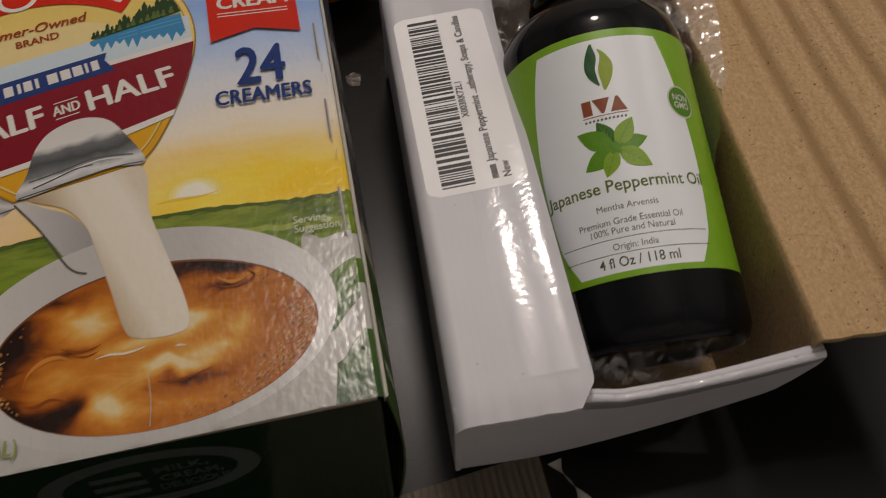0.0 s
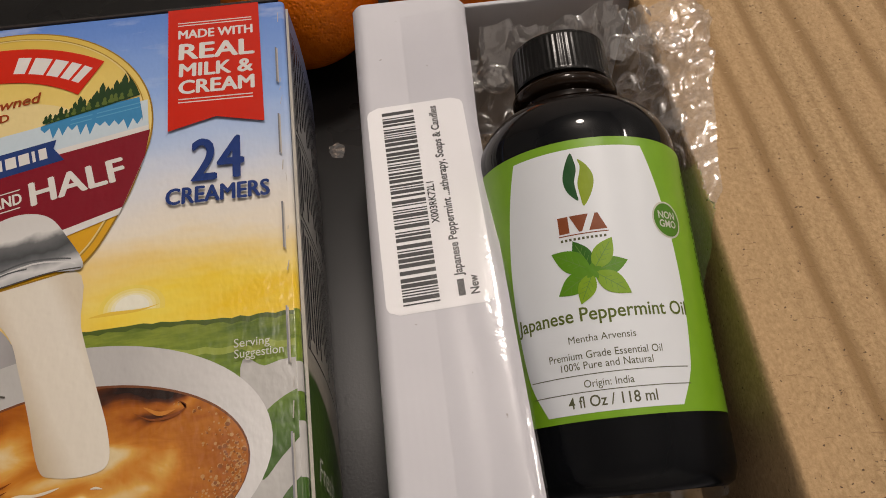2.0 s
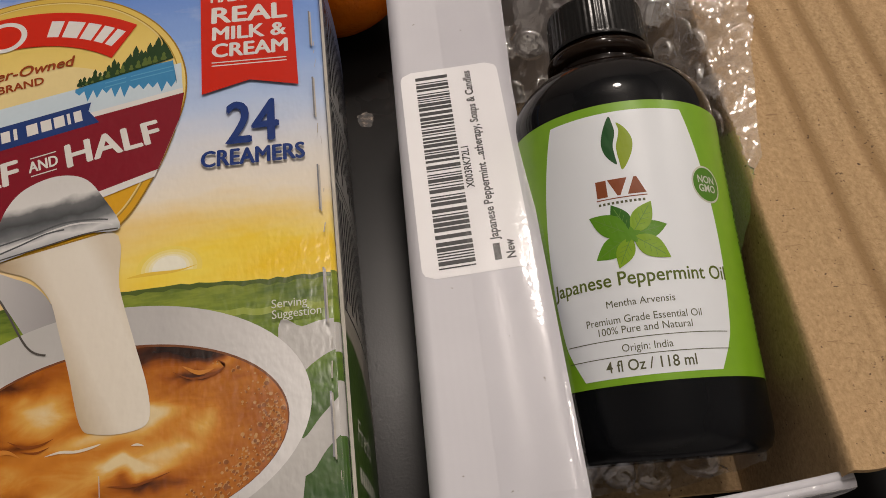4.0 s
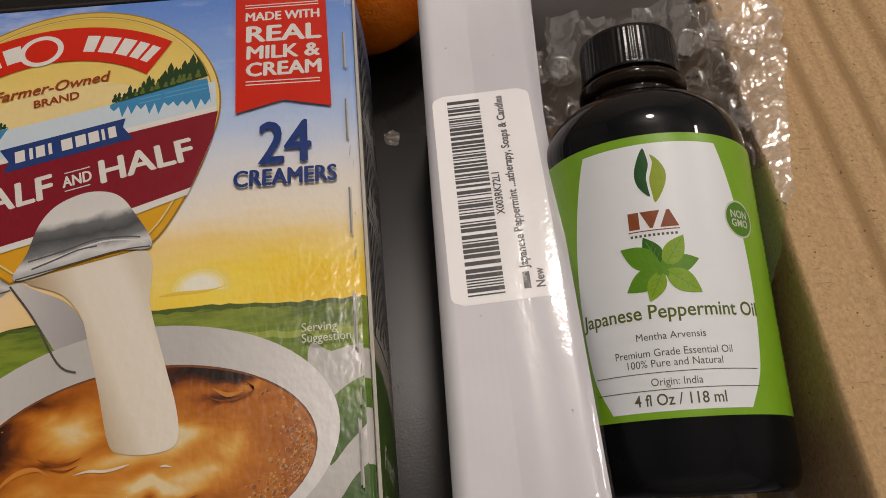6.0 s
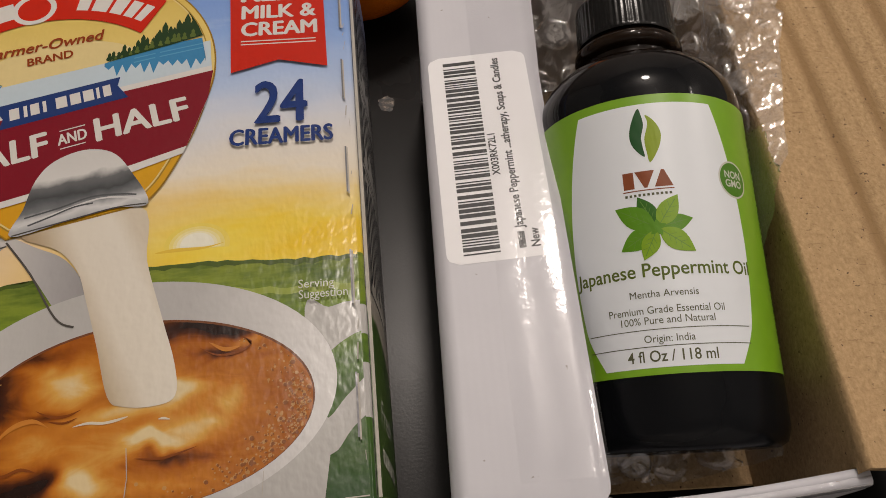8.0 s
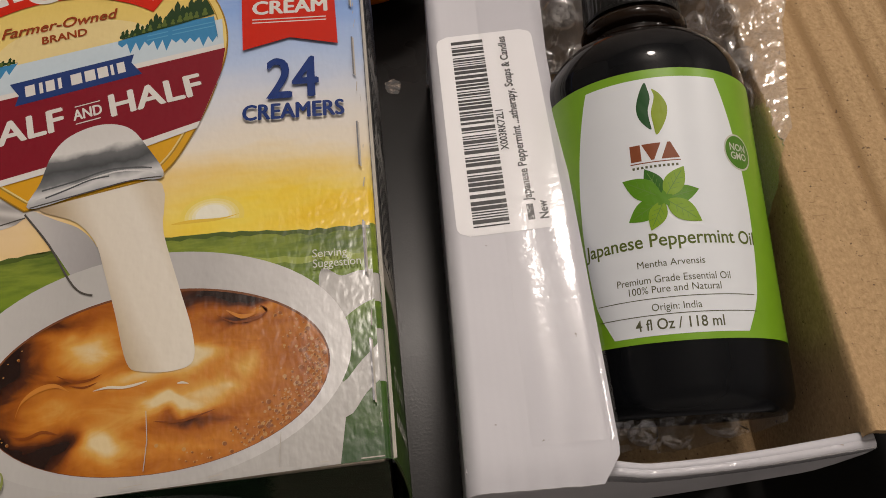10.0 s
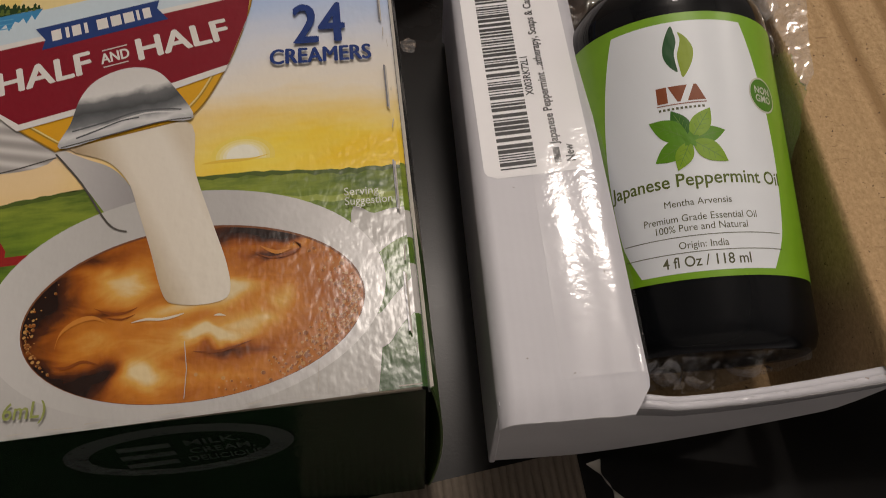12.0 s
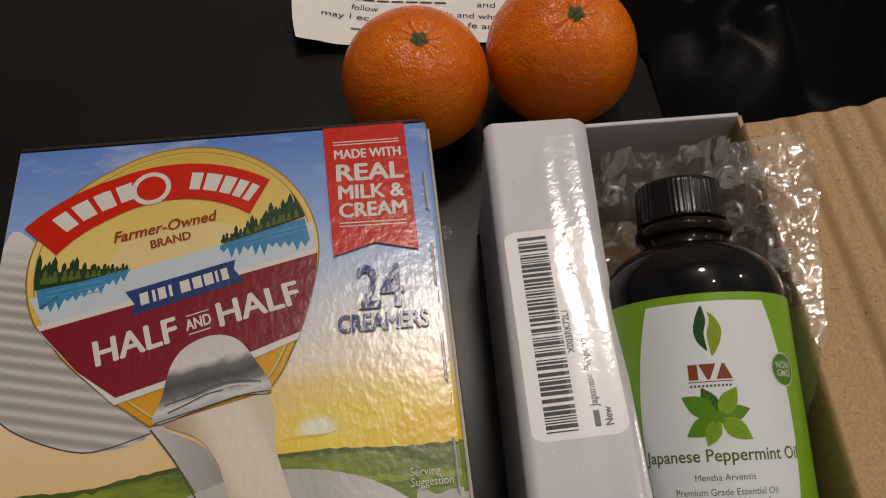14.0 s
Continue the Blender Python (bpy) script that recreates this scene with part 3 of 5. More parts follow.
    for tone, width, line in ((dark_swirl, 0.30, [(-59.5, -124.0), (-56.5, -125.6), (-53.5, -125.8), (-51.0, -124.9)]), (dark_swirl, 0.22, [(-57.0, -126.4), (-54.0, -127.1), (-51.6, -126.4)]),
                              (pale_swirl, 0.55, [(-66.0, -131.5), (-65.2, -128.4), (-62.6, -126.4), (-59.4, -126.0), (-56.6, -127.6)]), (dark_swirl, 0.35, [(-66.4, -134.6), (-63.6, -135.4), (-60.6, -134.6), (-57.6, -135.6)]),
                              (dark_swirl, 0.28, [(-30.5, -115.2), (-27.0, -117.2), (-23.0, -117.0), (-20.6, -115.4), (-22.4, -113.9)]), (pale_swirl, 0.45, [(-28.6, -114.4), (-25.6, -116.2), (-22.6, -115.8)]),
                              (dark_swirl, 0.25, [(-41.0, -135.4), (-36.0, -135.9), (-30.0, -134.4)])):
        curve = smooth_line(line, 6)
        art("swirl_print", [[(x, y + width * math.sin(math.pi * k / (len(curve) - 1))) for k, (x, y) in enumerate(curve)] + [(x, y - width * math.sin(math.pi * k / (len(curve) - 1))) for k, (x, y) in reversed(list(enumerate(curve)))][1:-1]], tone, c)
    art("splash_edge_print", [smooth_line([(-52.4, -128.1), (-49.6, -127.5), (-46.5, -127.9), (-42.5, -127.4), (-44.5, -128.2), (-47.0, -128.4), (-49.6, -128.0)], 4, True),
                              smooth_line([(-37.2, -128.6), (-36.2, -128.3), (-35.0, -128.9), (-36.0, -128.8)], 4, True)], ink("splash_print", (0.82, 0.72, 0.56)), c)
    stream = gradient_ink("cream_ink", 0, -0.0945, -0.0745, [(0.0, (0.44, 0.33, 0.20)), (0.18, (0.58, 0.48, 0.34)), (0.42, (0.80, 0.74, 0.63)), (0.8, (0.82, 0.77, 0.67)), (1.0, (0.70, 0.62, 0.49))], turn=-0.41)
    art("cream_print", smooth_line([(-67.5, -84.4), (-59.5, -89.8), (-55.0, -95.5), (-52.6, -102.5), (-49.6, -112.5), (-46.6, -123.2), (-43.6, -125.5), (-38.0, -126.0), (-34.4, -124.4),
                                    (-34.8, -118), (-37.6, -108.0), (-41.2, -95.0), (-44.0, -80.5)], 5, True), stream, c)
    art("cup_edge_print", [bar(*p, *q, 0.4) for line in ([(-70.6, -86.2), (-64.4, -94.8), (-58.4, -105.2), (-54.4, -107.8), (-50.8, -108.2)], [(-69.0, -85.8), (-63.4, -88.4), (-58.6, -91.4)])
                           for p, q in zip(*(lambda s: (s, s[1:]))(smooth_line(line, 5)))][:15], ink("dark_line_print", (0.10, 0.09, 0.08)), c)
    # the lid
    lid = arc(-66.1, -40.2, 37.2, -22, 205, 60)
    lid += smooth_line([(-96.6, -60.0), (-91.0, -67.6), (-80.4, -77.6), (-70.8, -85.4)], 5) + smooth_line([(-42.8, -80.3), (-39.0, -75.0), (-34.0, -63.5), (-31.2, -54.2)], 5)
    centre = (-64.5, -44.0)

    def inset(k):
        return [(centre[0] + (x - centre[0]) * k, centre[1] + (y - centre[1]) * k) for x, y in lid]

    def in_lid(points, k=0.985):
        """Keeps a shape inside the round of the lid."""
        out = []
        for x, y in points:
            d = math.hypot(x + 66.1, y + 40.2)
            lim = 37.2 * k
            if d > lim and y > -61:
                x, y = -66.1 + (x + 66.1) * lim / d, -40.2 + (y + 40.2) * lim / d
            out.append((x, y))
        return out

    art("lid_edge_print", inset(1.006), ink("lid_edge_print", (0.36, 0.20, 0.02)), c)
    gold = gradient_ink("lid_gold_ink", 1, -0.085, -0.003, [(0.0, (0.72, 0.36, 0.015)), (0.25, (0.74, 0.40, 0.02)), (0.55, (0.86, 0.66, 0.22)), (0.75, (0.80, 0.60, 0.16)), (1.0, (0.68, 0.47, 0.07))])
    art("lid_print", inset(0.995), gold, c)
    art("lid_ring_print", [bar(*p, *q, 0.3) for p, q in zip(inset(0.955), inset(0.955)[1:])], ink("lid_ring_print", (0.42, 0.27, 0.04)), c)
    art("lid_ring_print", [bar(*p, *q, 0.35) for p, q in zip(inset(0.945), inset(0.945)[1:])], ink("lid_shine_print", (0.85, 0.68, 0.28)), c)
    glow = ink("lid_glow_print", (0.86, 0.70, 0.33))
    art("lid_glow_print", arc(-64, -40, 20, 0, 360, 40, 11), glow, c)
    # lake, trees, pale water band
    art("water_band_print", in_lid([(-110, -50.5), (-80, -42.5), (-54.6, -37.5), (-24, -31.5), (-24, -44), (-96, -60)]), ink("pale_water_print", (0.62, 0.74, 0.82)), c)
    blue = ink("lake_print", (0.055, 0.27, 0.52))

    def jagged(a, b, depth, count, seed):
        g = random.Random(seed)
        pts = []
        for i in range(count + 1):
            f = i / count
            pts.append((a[0] + (b[0] - a[0]) * f, a[1] + (b[1] - a[1]) * f - depth * (0.25 + 0.75 * g.random()) * (i % 2)))
        return pts

    art("lake_print", in_lid([(-106, -46.5), (-90, -44.0), (-78.4, -41.6)] + jagged((-79, -42.8), (-103, -53.0), 3.2, 26, 3), 0.94), blue, c)
    art("lake_print", in_lid([(-55, -37.6), (-40, -33.0), (-24, -29.5)] + jagged((-27, -38.5), (-55, -38.6), 4.0, 26, 4), 0.94), blue, c)
    shine = ink("lake_shine_print", (0.11, 0.37, 0.62))
    art("lake_shine_print", [bar(x, -45.4 - j * 1.5, x + 6, -44.3 - j * 1.5, 0.35) for j in range(3) for x in (-98, -91)] +
        [bar(x, -37.2 + 0.2 * (x + 50) - j * 1.4, x + 5, -36.2 + 0.2 * (x + 50) - j * 1.4, 0.35) for j in range(2) for x in (-48, -42, -37)], shine, c)
    pine = ink("pine_print", (0.020, 0.055, 0.015))

    def pines(a, b, height, count, seed):
        g = random.Random(seed)
        out = []
        for i in range(count):
            f = (i + g.random() * 0.8) / count
            x, y = a[0] + (b[0] - a[0]) * f, a[1] + (b[1] - a[1]) * f
            h = height * (1 - 0.75 * f) * g.uniform(0.6, 1.15)
            pts = [(x, y + h)]
            for side in (1, -1):
                flank = [(x + side * (0.25 + 0.22 * h * k / 4) * (1 if k % 2 else 0.62), y + h * (1 - k / 4.2)) for k in range(1, 5)]
                pts = pts + flank if side == 1 else pts + flank[::-1]
            out.append(pts)
        return out

    art("pine_print", [in_lid(o, 0.95) for o in pines((-101.0, -44.8), (-79, -41.8), 9.0, 20, 1)] + [in_lid([(-103, -46.6), (-103, -42), (-92, -40.5), (-78.4, -41.4), (-90, -44.2)], 0.95)], pine, c)
    art("pine_print", [in_lid(o, 0.95) for o in pines((-33.0, -30.8), (-54.5, -37.2), 10.0, 20, 2)] + [in_lid([(-54.6, -37.4), (-46, -33.5), (-33, -27), (-29, -30), (-40, -33.5)], 0.95)], pine, c)
    light_pine = ink("light_pine_print", (0.11, 0.16, 0.03))
    art("pine_light_print", [in_lid(o, 0.95) for o in pines((-100.0, -44.9), (-80, -42.2), 4.5, 12, 6)] + [in_lid(o, 0.95) for o in pines((-34, -31.2), (-53, -36.9), 4.5, 12, 7)], light_pine, c)
    # maroon band between two white lines
    art("white_line_print", [(-99.2, -56.6), (-29.6, -41.4), (-30.4, -52), (-35.2, -67.6), (-46.4, -71.8), (-66, -75.8), (-79.6, -79.0), (-89, -69.5), (-97, -60)], ivory, c)
    art("maroon_band_print", [(-98.2, -58.0), (-29.3, -43.0), (-30.3, -51.5), (-34.6, -65.6), (-46.4, -69.7), (-66, -74.0), (-79.4, -77.2), (-88.8, -69.6), (-96.4, -60.4)], maroon, c)
    # red arched banner, brand lettering as plain blocks and a ring
    ccx, ccy, ro, ri = -68.5, -55.5, 46.8, 34.6
    art("banner_print", arc(ccx, ccy, ro, 54.5, 142.5, 30) + arc(ccx, ccy, ri, 145.5, 51.5, 30), red, c)
    rm = (ro + ri) / 2
    blocks = []
    for a0, a1 in ((135.0, 129.5), (127.5, 121.5), (119.6, 113.5), (111.6, 105.6), (83.0, 78.6), (77.2, 71.2), (70.0, 65.2), (64.0, 60.2), (59.0, 55.8)):
        blocks.append(arc(ccx, ccy, rm + 2.9, a0, a1, 3) + arc(ccx, ccy, rm - 2.9, a1, a0, 3))
    art("brand_block_print", blocks, ivory, c)
    art("brand_ring_print", arc(-74.5, -16.3, 5.5, 0, 360, 36), ivory, c)
    art("brand_ring_print", arc(-74.5, -16.3, 4.1, 0, 360, 36), red, c)
    rust = ink("rust_print", (0.34, 0.055, 0.012))
    writing("Farmer-Owned", (-83.4, -33.2), (-55.7, -29.2), 3.4, rust, c, 0.0, 0.25, 0.10)
    writing("BRAND", (-73.3, -36.2), (-62.8, -34.4), 2.5, rust, c, fat=0.10)
    art("blue_ribbon_print", [(-79.2, -48.6), (-50.8, -42.7), (-51.2, -45.4), (-48.4, -49.4), (-77.0, -55.6), (-76.6, -52.4)], navy, c)
    dirx, diry = 0.978, 0.21
    art("brand_block_print", [bar(-74.6 + s * dirx, -53.0 + s * diry, -74.6 + s * dirx - 0.75, -53.0 + s * diry + 3.4, w) for s, w in ((0.8, 2.2), (3.3, 0.8), (5.4, 2.0), (7.6, 0.8), (11.4, 2.5), (14.6, 2.4), (17.6, 2.4), (19.8, 0.7), (21.9, 1.8))], ivory, c)
    writing("HALF", (-84.6, -68.4), (-64.9, -64.0), 6.7, ivory, c, fat=0.27)
    writing("AND", (-62.9, -61.9), (-56.7, -60.6), 3.1, ivory, c, fat=0.10)
    art("rule_print", [bar(-62.4, -63.0, -56.9, -61.8, 0.3), bar(-63.2, -57.8, -57.6, -56.6, 0.3)], ivory, c)
    writing("HALF", (-54.3, -61.8), (-34.2, -57.5), 6.7, ivory, c, fat=0.27)
    # peeled foil
    foil = gradient_ink("foil_ink", 1, -0.0722, -0.0525, [(0.0, (0.46, 0.47, 0.48)), (0.10, (0.70, 0.70, 0.70)), (0.22, (0.20, 0.21, 0.22)), (0.34, (0.075, 0.080, 0.085)), (0.50, (0.16, 0.165, 0.17)),
                                                       (0.60, (0.72, 0.71, 0.69)), (1.0, (0.66, 0.65, 0.63))], 0.22, -0.17)
    art("peeled_foil_print", smooth_line([(-69.8, -85.2), (-68.2, -78.6), (-66.6, -71.2), (-63.2, -66.4), (-56.8, -64.0), (-50.6, -65.6), (-46.2, -71.2), (-41.8, -80.4), (-49, -80.8), (-58, -82.6)], 5, True), foil, c)
    art("foil_shade_print", [bar(*p, *q, 0.35) for p, q in zip(*(lambda s: (s, s[1:]))(smooth_line([(-69.6, -85.0), (-58, -82.6), (-49, -80.8), (-42.2, -80.5)], 6)))], ink("dark_line_print", (0.10, 0.09, 0.08)), c)
    for tone, line in (("foil_bright_print", [(-68.6, -83.0), (-61.0, -80.4), (-52.5, -77.9), (-46.0, -78.4), (-43.4, -79.4)]), ("foil_dark_print", [(-67.6, -80.9), (-60.5, -79.2), (-54.0, -77.2), (-48.0, -77.3), (-44.4, -77.9)]),
                       ("foil_dark_print", [(-66.6, -82.9), (-62.0, -81.2), (-57.5, -79.4), (-53.5, -78.9)])):
        art("foil_fold_print", [bar(*p, *q, 0.42) for p, q in zip(*(lambda s: (s, s[1:]))(smooth_line(line, 3)))], ink(tone, (0.74, 0.74, 0.73) if "bright" in tone else (0.11, 0.115, 0.12)), c)
    # red pennant
    art("pennant_print", [(-25.8, YT), (-2.3, YT), (-2.7, -44.7), (-14.0, -41.4), (-25.2, -44.7)], red, c)
    art("rule_print", [bar(-23.2, -7.2, -4.3, -7.4, 0.35), bar(-23.2, -6.2, -4.3, -6.4, 0.35), bar(-22.9, -34.4, -5.0, -35.0, 0.35), bar(-22.9, -35.5, -5.0, -36.1, 0.35)], ivory, c)
    writing("MADE WITH", (-23.0, -12.3), (-4.3, -12.6), 3.2, ivory, c, fat=0.13)
    writing("REAL", (-22.7, -20.2), (-4.3, -20.6), 5.7, ivory, c, fat=0.28)
    writing("MILK &", (-22.6, -26.5), (-4.8, -26.9), 4.6, ivory, c, fat=0.22)
    writing("CREAM", (-22.7, -32.6), (-4.7, -33.0), 4.6, ivory, c, fat=0.22)
    blue_ink = ink("blue_print", (0.012, 0.042, 0.21))
    writing("24", (-19.6, -60.9), (-8.2, -61.1), 12.5, blue_ink, c, fat=0.32)
    writing("CREAMERS", (-25.2, -67.0), (-2.7, -67.5), 4.5, blue_ink, c, fat=0.18)
    pale = ink("pale_print", (0.72, 0.74, 0.62))
    writing("Serving", (-11.5, -104.9), (-4.6, -105.1), 1.9, pale, c, 0.0)
    writing("Suggestion", (-11.5, -107.3), (-2.0, -107.5), 1.9, pale, c, 0.0)
    art("small_print", [bar(-96, -129.6 - 4.4 * k, -81.5 + 0.6 * k, -129.6 - 4.4 * k, 2.6) for k in range(2)], pale, c, "pale unreadable line of print")
    writing("6mL)", (-73.4, -143.8), (-66.0, -144.2), 3.0, ink("olive_print", (0.30, 0.34, 0.10)), c, 0.012)
    # creased corners and worn board edge along the fold
    worn = ink("worn_edge_print", (0.62, 0.58, 0.50), 0.5, 0.4)
    g = random.Random(11)
    slot = ink("slot_shade_print", (0.24, 0.24, 0.26))
    for y in (-19.5, -43.0, -70.0, -97.0, -124.0):
        art("perforation", bar(xr(y) - 2.5, y, xr(y - 12) - 2.5, y - 12.5, 0.40), slot, c)
        art("perforation_edge", bar(xr(y) - 2.2, y - 0.4, xr(y - 12) - 2.2, y - 13.0, 0.30), worn, c)
    art("worn_edge", [bar(xr(y) - g.uniform(1.3, 1.9), y, xr(y) - g.uniform(1.3, 2.2), y - g.uniform(0.8, 4.0), g.uniform(0.08, 0.30)) for y in (-6, -31, -34, -37, -58, -62, -77, -86, -113, -118, -139)] +
        [bar(x, -L + 0.5 + g.uniform(0, 0.4), x + g.uniform(0.5, 6), -L + 0.5 + g.uniform(0, 0.4), g.uniform(0.10, 0.30)) for x in (-72, -66, -59, -46, -31, -22, -12, -5)], worn, c)
    art("crease_print", [bar(-42.2, -133.5, -41.7, -139, 0.14), bar(-41.7, -139, -42.0, -144.5, 0.14), bar(-18.6, -140.5, -19.0, -146, 0.12)], worn, c)

    # the printed face rounds over the fold
    sky_m, meadow_m = bpy.data.materials["sky_ink"], bpy.data.materials["meadow_ink"]
    for y0, y1, m in ((YT - 0.1, -97.4, sky_m), (-97.4, -109.4, meadow_m), (-109.4, -115.8, mug), (-115.8, -121.8, meadow_m), (-121.8, -132.6, mug), (-132.6, -L + 0.3, meadow_m)):
        def fold(u, v):
            y = y0 + (y1 - y0) * v
            a = math.pi / 2 * min(1.0, u / 0.7)
            down = 1.2 * (1 - math.cos(a)) + 2.2 * max(0.0, (u - 0.7) / 0.3)
            return ((xr(y) - 1.2 + 1.2 * math.sin(a)) * MM, y * MM, (H - down) * MM)
        part("fold_print", surface_bm(8, 12, fold), m, c, "printed face rounding over the fold", True)

    # right side: a glued panel that bulges, with its small print
    def bulge(y, z):
        return xr(y) + 0.45 + 2.7 * math.sin(math.pi * min(1.0, max(0.0, (62.5 - z) / 62.5))) ** 0.8

    def side(y, z, proud=0.07):
        return ((bulge(y, z) + proud) * MM, y * MM, z * MM)

    panel = surface_bm(8, 40, lambda u, v: side(-L + 0.6 + (L - 2.2) * u, 0.6 + 61.6 * v, 0.0))
    part("side_panel", thicken(panel, Vector((-0.00045, 0, 0))), side_ink(), c, "grey and green printed side panel", True)
    lines = []
    for y0, y1 in ((-10, -44), (-47, -70), (-73, -104)):
        for k in range(15):
            z = 57.6 - 2.3 * k
            lines.append(bar(y0 - g.uniform(1, 2), z, y1 + g.uniform(1, 8), z, 1.05))
        lines += [bar(y0 + 0.6, 60.2, y1 - 0.6, 60.2, 0.35), bar(y0 + 0.6, 59.0, y1 - 0.6, 59.0, 0.7)]
        lines += [bar(y, 60.2 - 2 * k, y, 58.2 - 2 * k, 0.4) for y in (y0 + 0.6, y1 - 0.6) for k in range(18)]
    tagged(part("small_print", outline_bm(lines, side), ink("side_text_print", (0.035, 0.035, 0.04)), c, "dark unreadable small print"), kind="stuff")
    part("lettering", text_bm("Fresh", (-131.5, 57.5), (-131.5, 44.5), 5.0, side, 0.0, 0.3), pale, c, "pale script word fresh")
    part("small_print", outline_bm([bar(-138.0, 58.0 - 2.2 * k, -138.0, 56.4 - 2.2 * k, 3.0) for k in range(7)], side), pale, c, "pale unreadable word on the green side")
    rim_y = lambda v: -L + 0.8 + (L - 2.6) * v
    # pale board edge, then a dark strip added as the slit's shade
    for name, up, out, m, words in (("seam", 0.0, 0.10, ink("worn_edge_print", (0.62, 0.58, 0.50), 0.5, 0.4), "pale board edge of the side panel"), ("seam", -2.3, -0.22, ink("slit_shade", (0.05, 0.05, 0.055)), "dark strip for the shade in the slit beside the fold")):
        strip = surface_bm(2, 30, lambda u, v: ((xr(rim_y(v)) + 0.15 + out + 0.6 * u) * MM, rim_y(v) * MM, (62.35 + up + 0.12 * noise.noise((v * 30, 1.0, 2.0))) * MM))
        part(name, thicken(strip, Vector((0, 0, -0.0003))), m, c, words)
    # end flap at the far end stands a little proud
    part("end_flap", box_bm((-0.1100, -0.0004, 0.004), (0.0030, 0.0006, 0.0646), 0.0003), ink("flap_print", (0.035, 0.028, 0.026)), c, "dark tucked end flap")

    # near end: dark green with an oval; its shade is put into the inks
    def end(x, z):
        return (x * MM, -L * MM - 0.00006, z * MM)

    def end2(x, z):
        return (x * MM, -L * MM - 0.00012, z * MM)

    def end3(x, z):
        return (x * MM, -L * MM - 0.00018, z * MM)

    part("end_print", outline_bm([[(-W + 0.4, 0.5), (-0.4, 0.5), (-0.4, H - 0.7), (-W + 0.4, H - 0.7)]], end), ink("shaded_green_print", (0.010, 0.030, 0.012)), c, "dark green end of the carton, shade in its ink")
    part("shaded_oval_print", outline_bm([arc(-46.5, 48.0, 21.0, 0, 360, 48, 12.8)], end2), ink("shaded_oval_print", (0.085, 0.10, 0.095)), c)
    part("shaded_oval_print", outline_bm([arc(-46.5, 48.0, 16.5, 0, 360, 48, 9.2)], end3), ink("shaded_green_print", (0.010, 0.030, 0.012)), c)

    def end4(x, z):
        return (x * MM, -L * MM - 0.00024, z * MM)

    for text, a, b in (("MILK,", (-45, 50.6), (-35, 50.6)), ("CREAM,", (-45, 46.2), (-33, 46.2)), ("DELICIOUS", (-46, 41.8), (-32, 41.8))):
        part("lettering", text_bm(text, a, b, 2.8, end4, 0.01), ink("shaded_oval_print", (0.085, 0.10, 0.095)), c, "printed word " + text.lower().strip(","))
    part("small_print", outline_bm([bar(-57, 52, -47.5, 52, 2.2), bar(-57.5, 47.6, -47.5, 47.6, 2.2), bar(-57.5, 43, -48, 43, 2.2)], end4), ink("shaded_oval_print", (0.085, 0.10, 0.095)), c, "unreadable script words")


creamer_carton()

# ---------------------------------------------------------------- the white mailing box
BOX_ANGLE = math.atan2(0.0092, 0.1500)
BOX_CORNER = Vector((0.0134, -0.1485, 0))
BX, BY = Vector((math.cos(BOX_ANGLE), -math.sin(BOX_ANGLE), 0)), Vector((math.sin(BOX_ANGLE), math.cos(BOX_ANGLE), 0))
BW, BL, BH = 0.0830, 0.1500, 0.0560
BW_NEAR = 0.0785


def inbox(x, y, z):
    """Box coordinates: x across from the near left corner, y along, z up."""
    return BOX_CORNER + BX * x + BY * y + Vector((0, 0, z))


def right_edge(y):
    """The box has been pulled askew: it is narrower at its near end."""
    return BW_NEAR + (BW - BW_NEAR) * min(max(y / BL, 0.0), 1.0)


def boxed(bm):
    for v in bm.verts:
        x, y, z = v.co
        v.co = inbox(x + (right_edge(y) - BW) * min(1.0, max(0.0, x / BW)), y + 0.0048 * (x / BW) * (y / BL) ** 2, z)
    return bm


def strip_height(x, y):
    """Top of the left flap over its width: rises a little, then curls down at the free edge."""
    f = x / 0.030
    return BH - 0.0028 + 0.0050 * y / BL + 0.0016 * f - 0.0018 * max(0.0, f - 0.86) ** 2 / 0.0196 + 0.0005 * math.sin(y * 38)


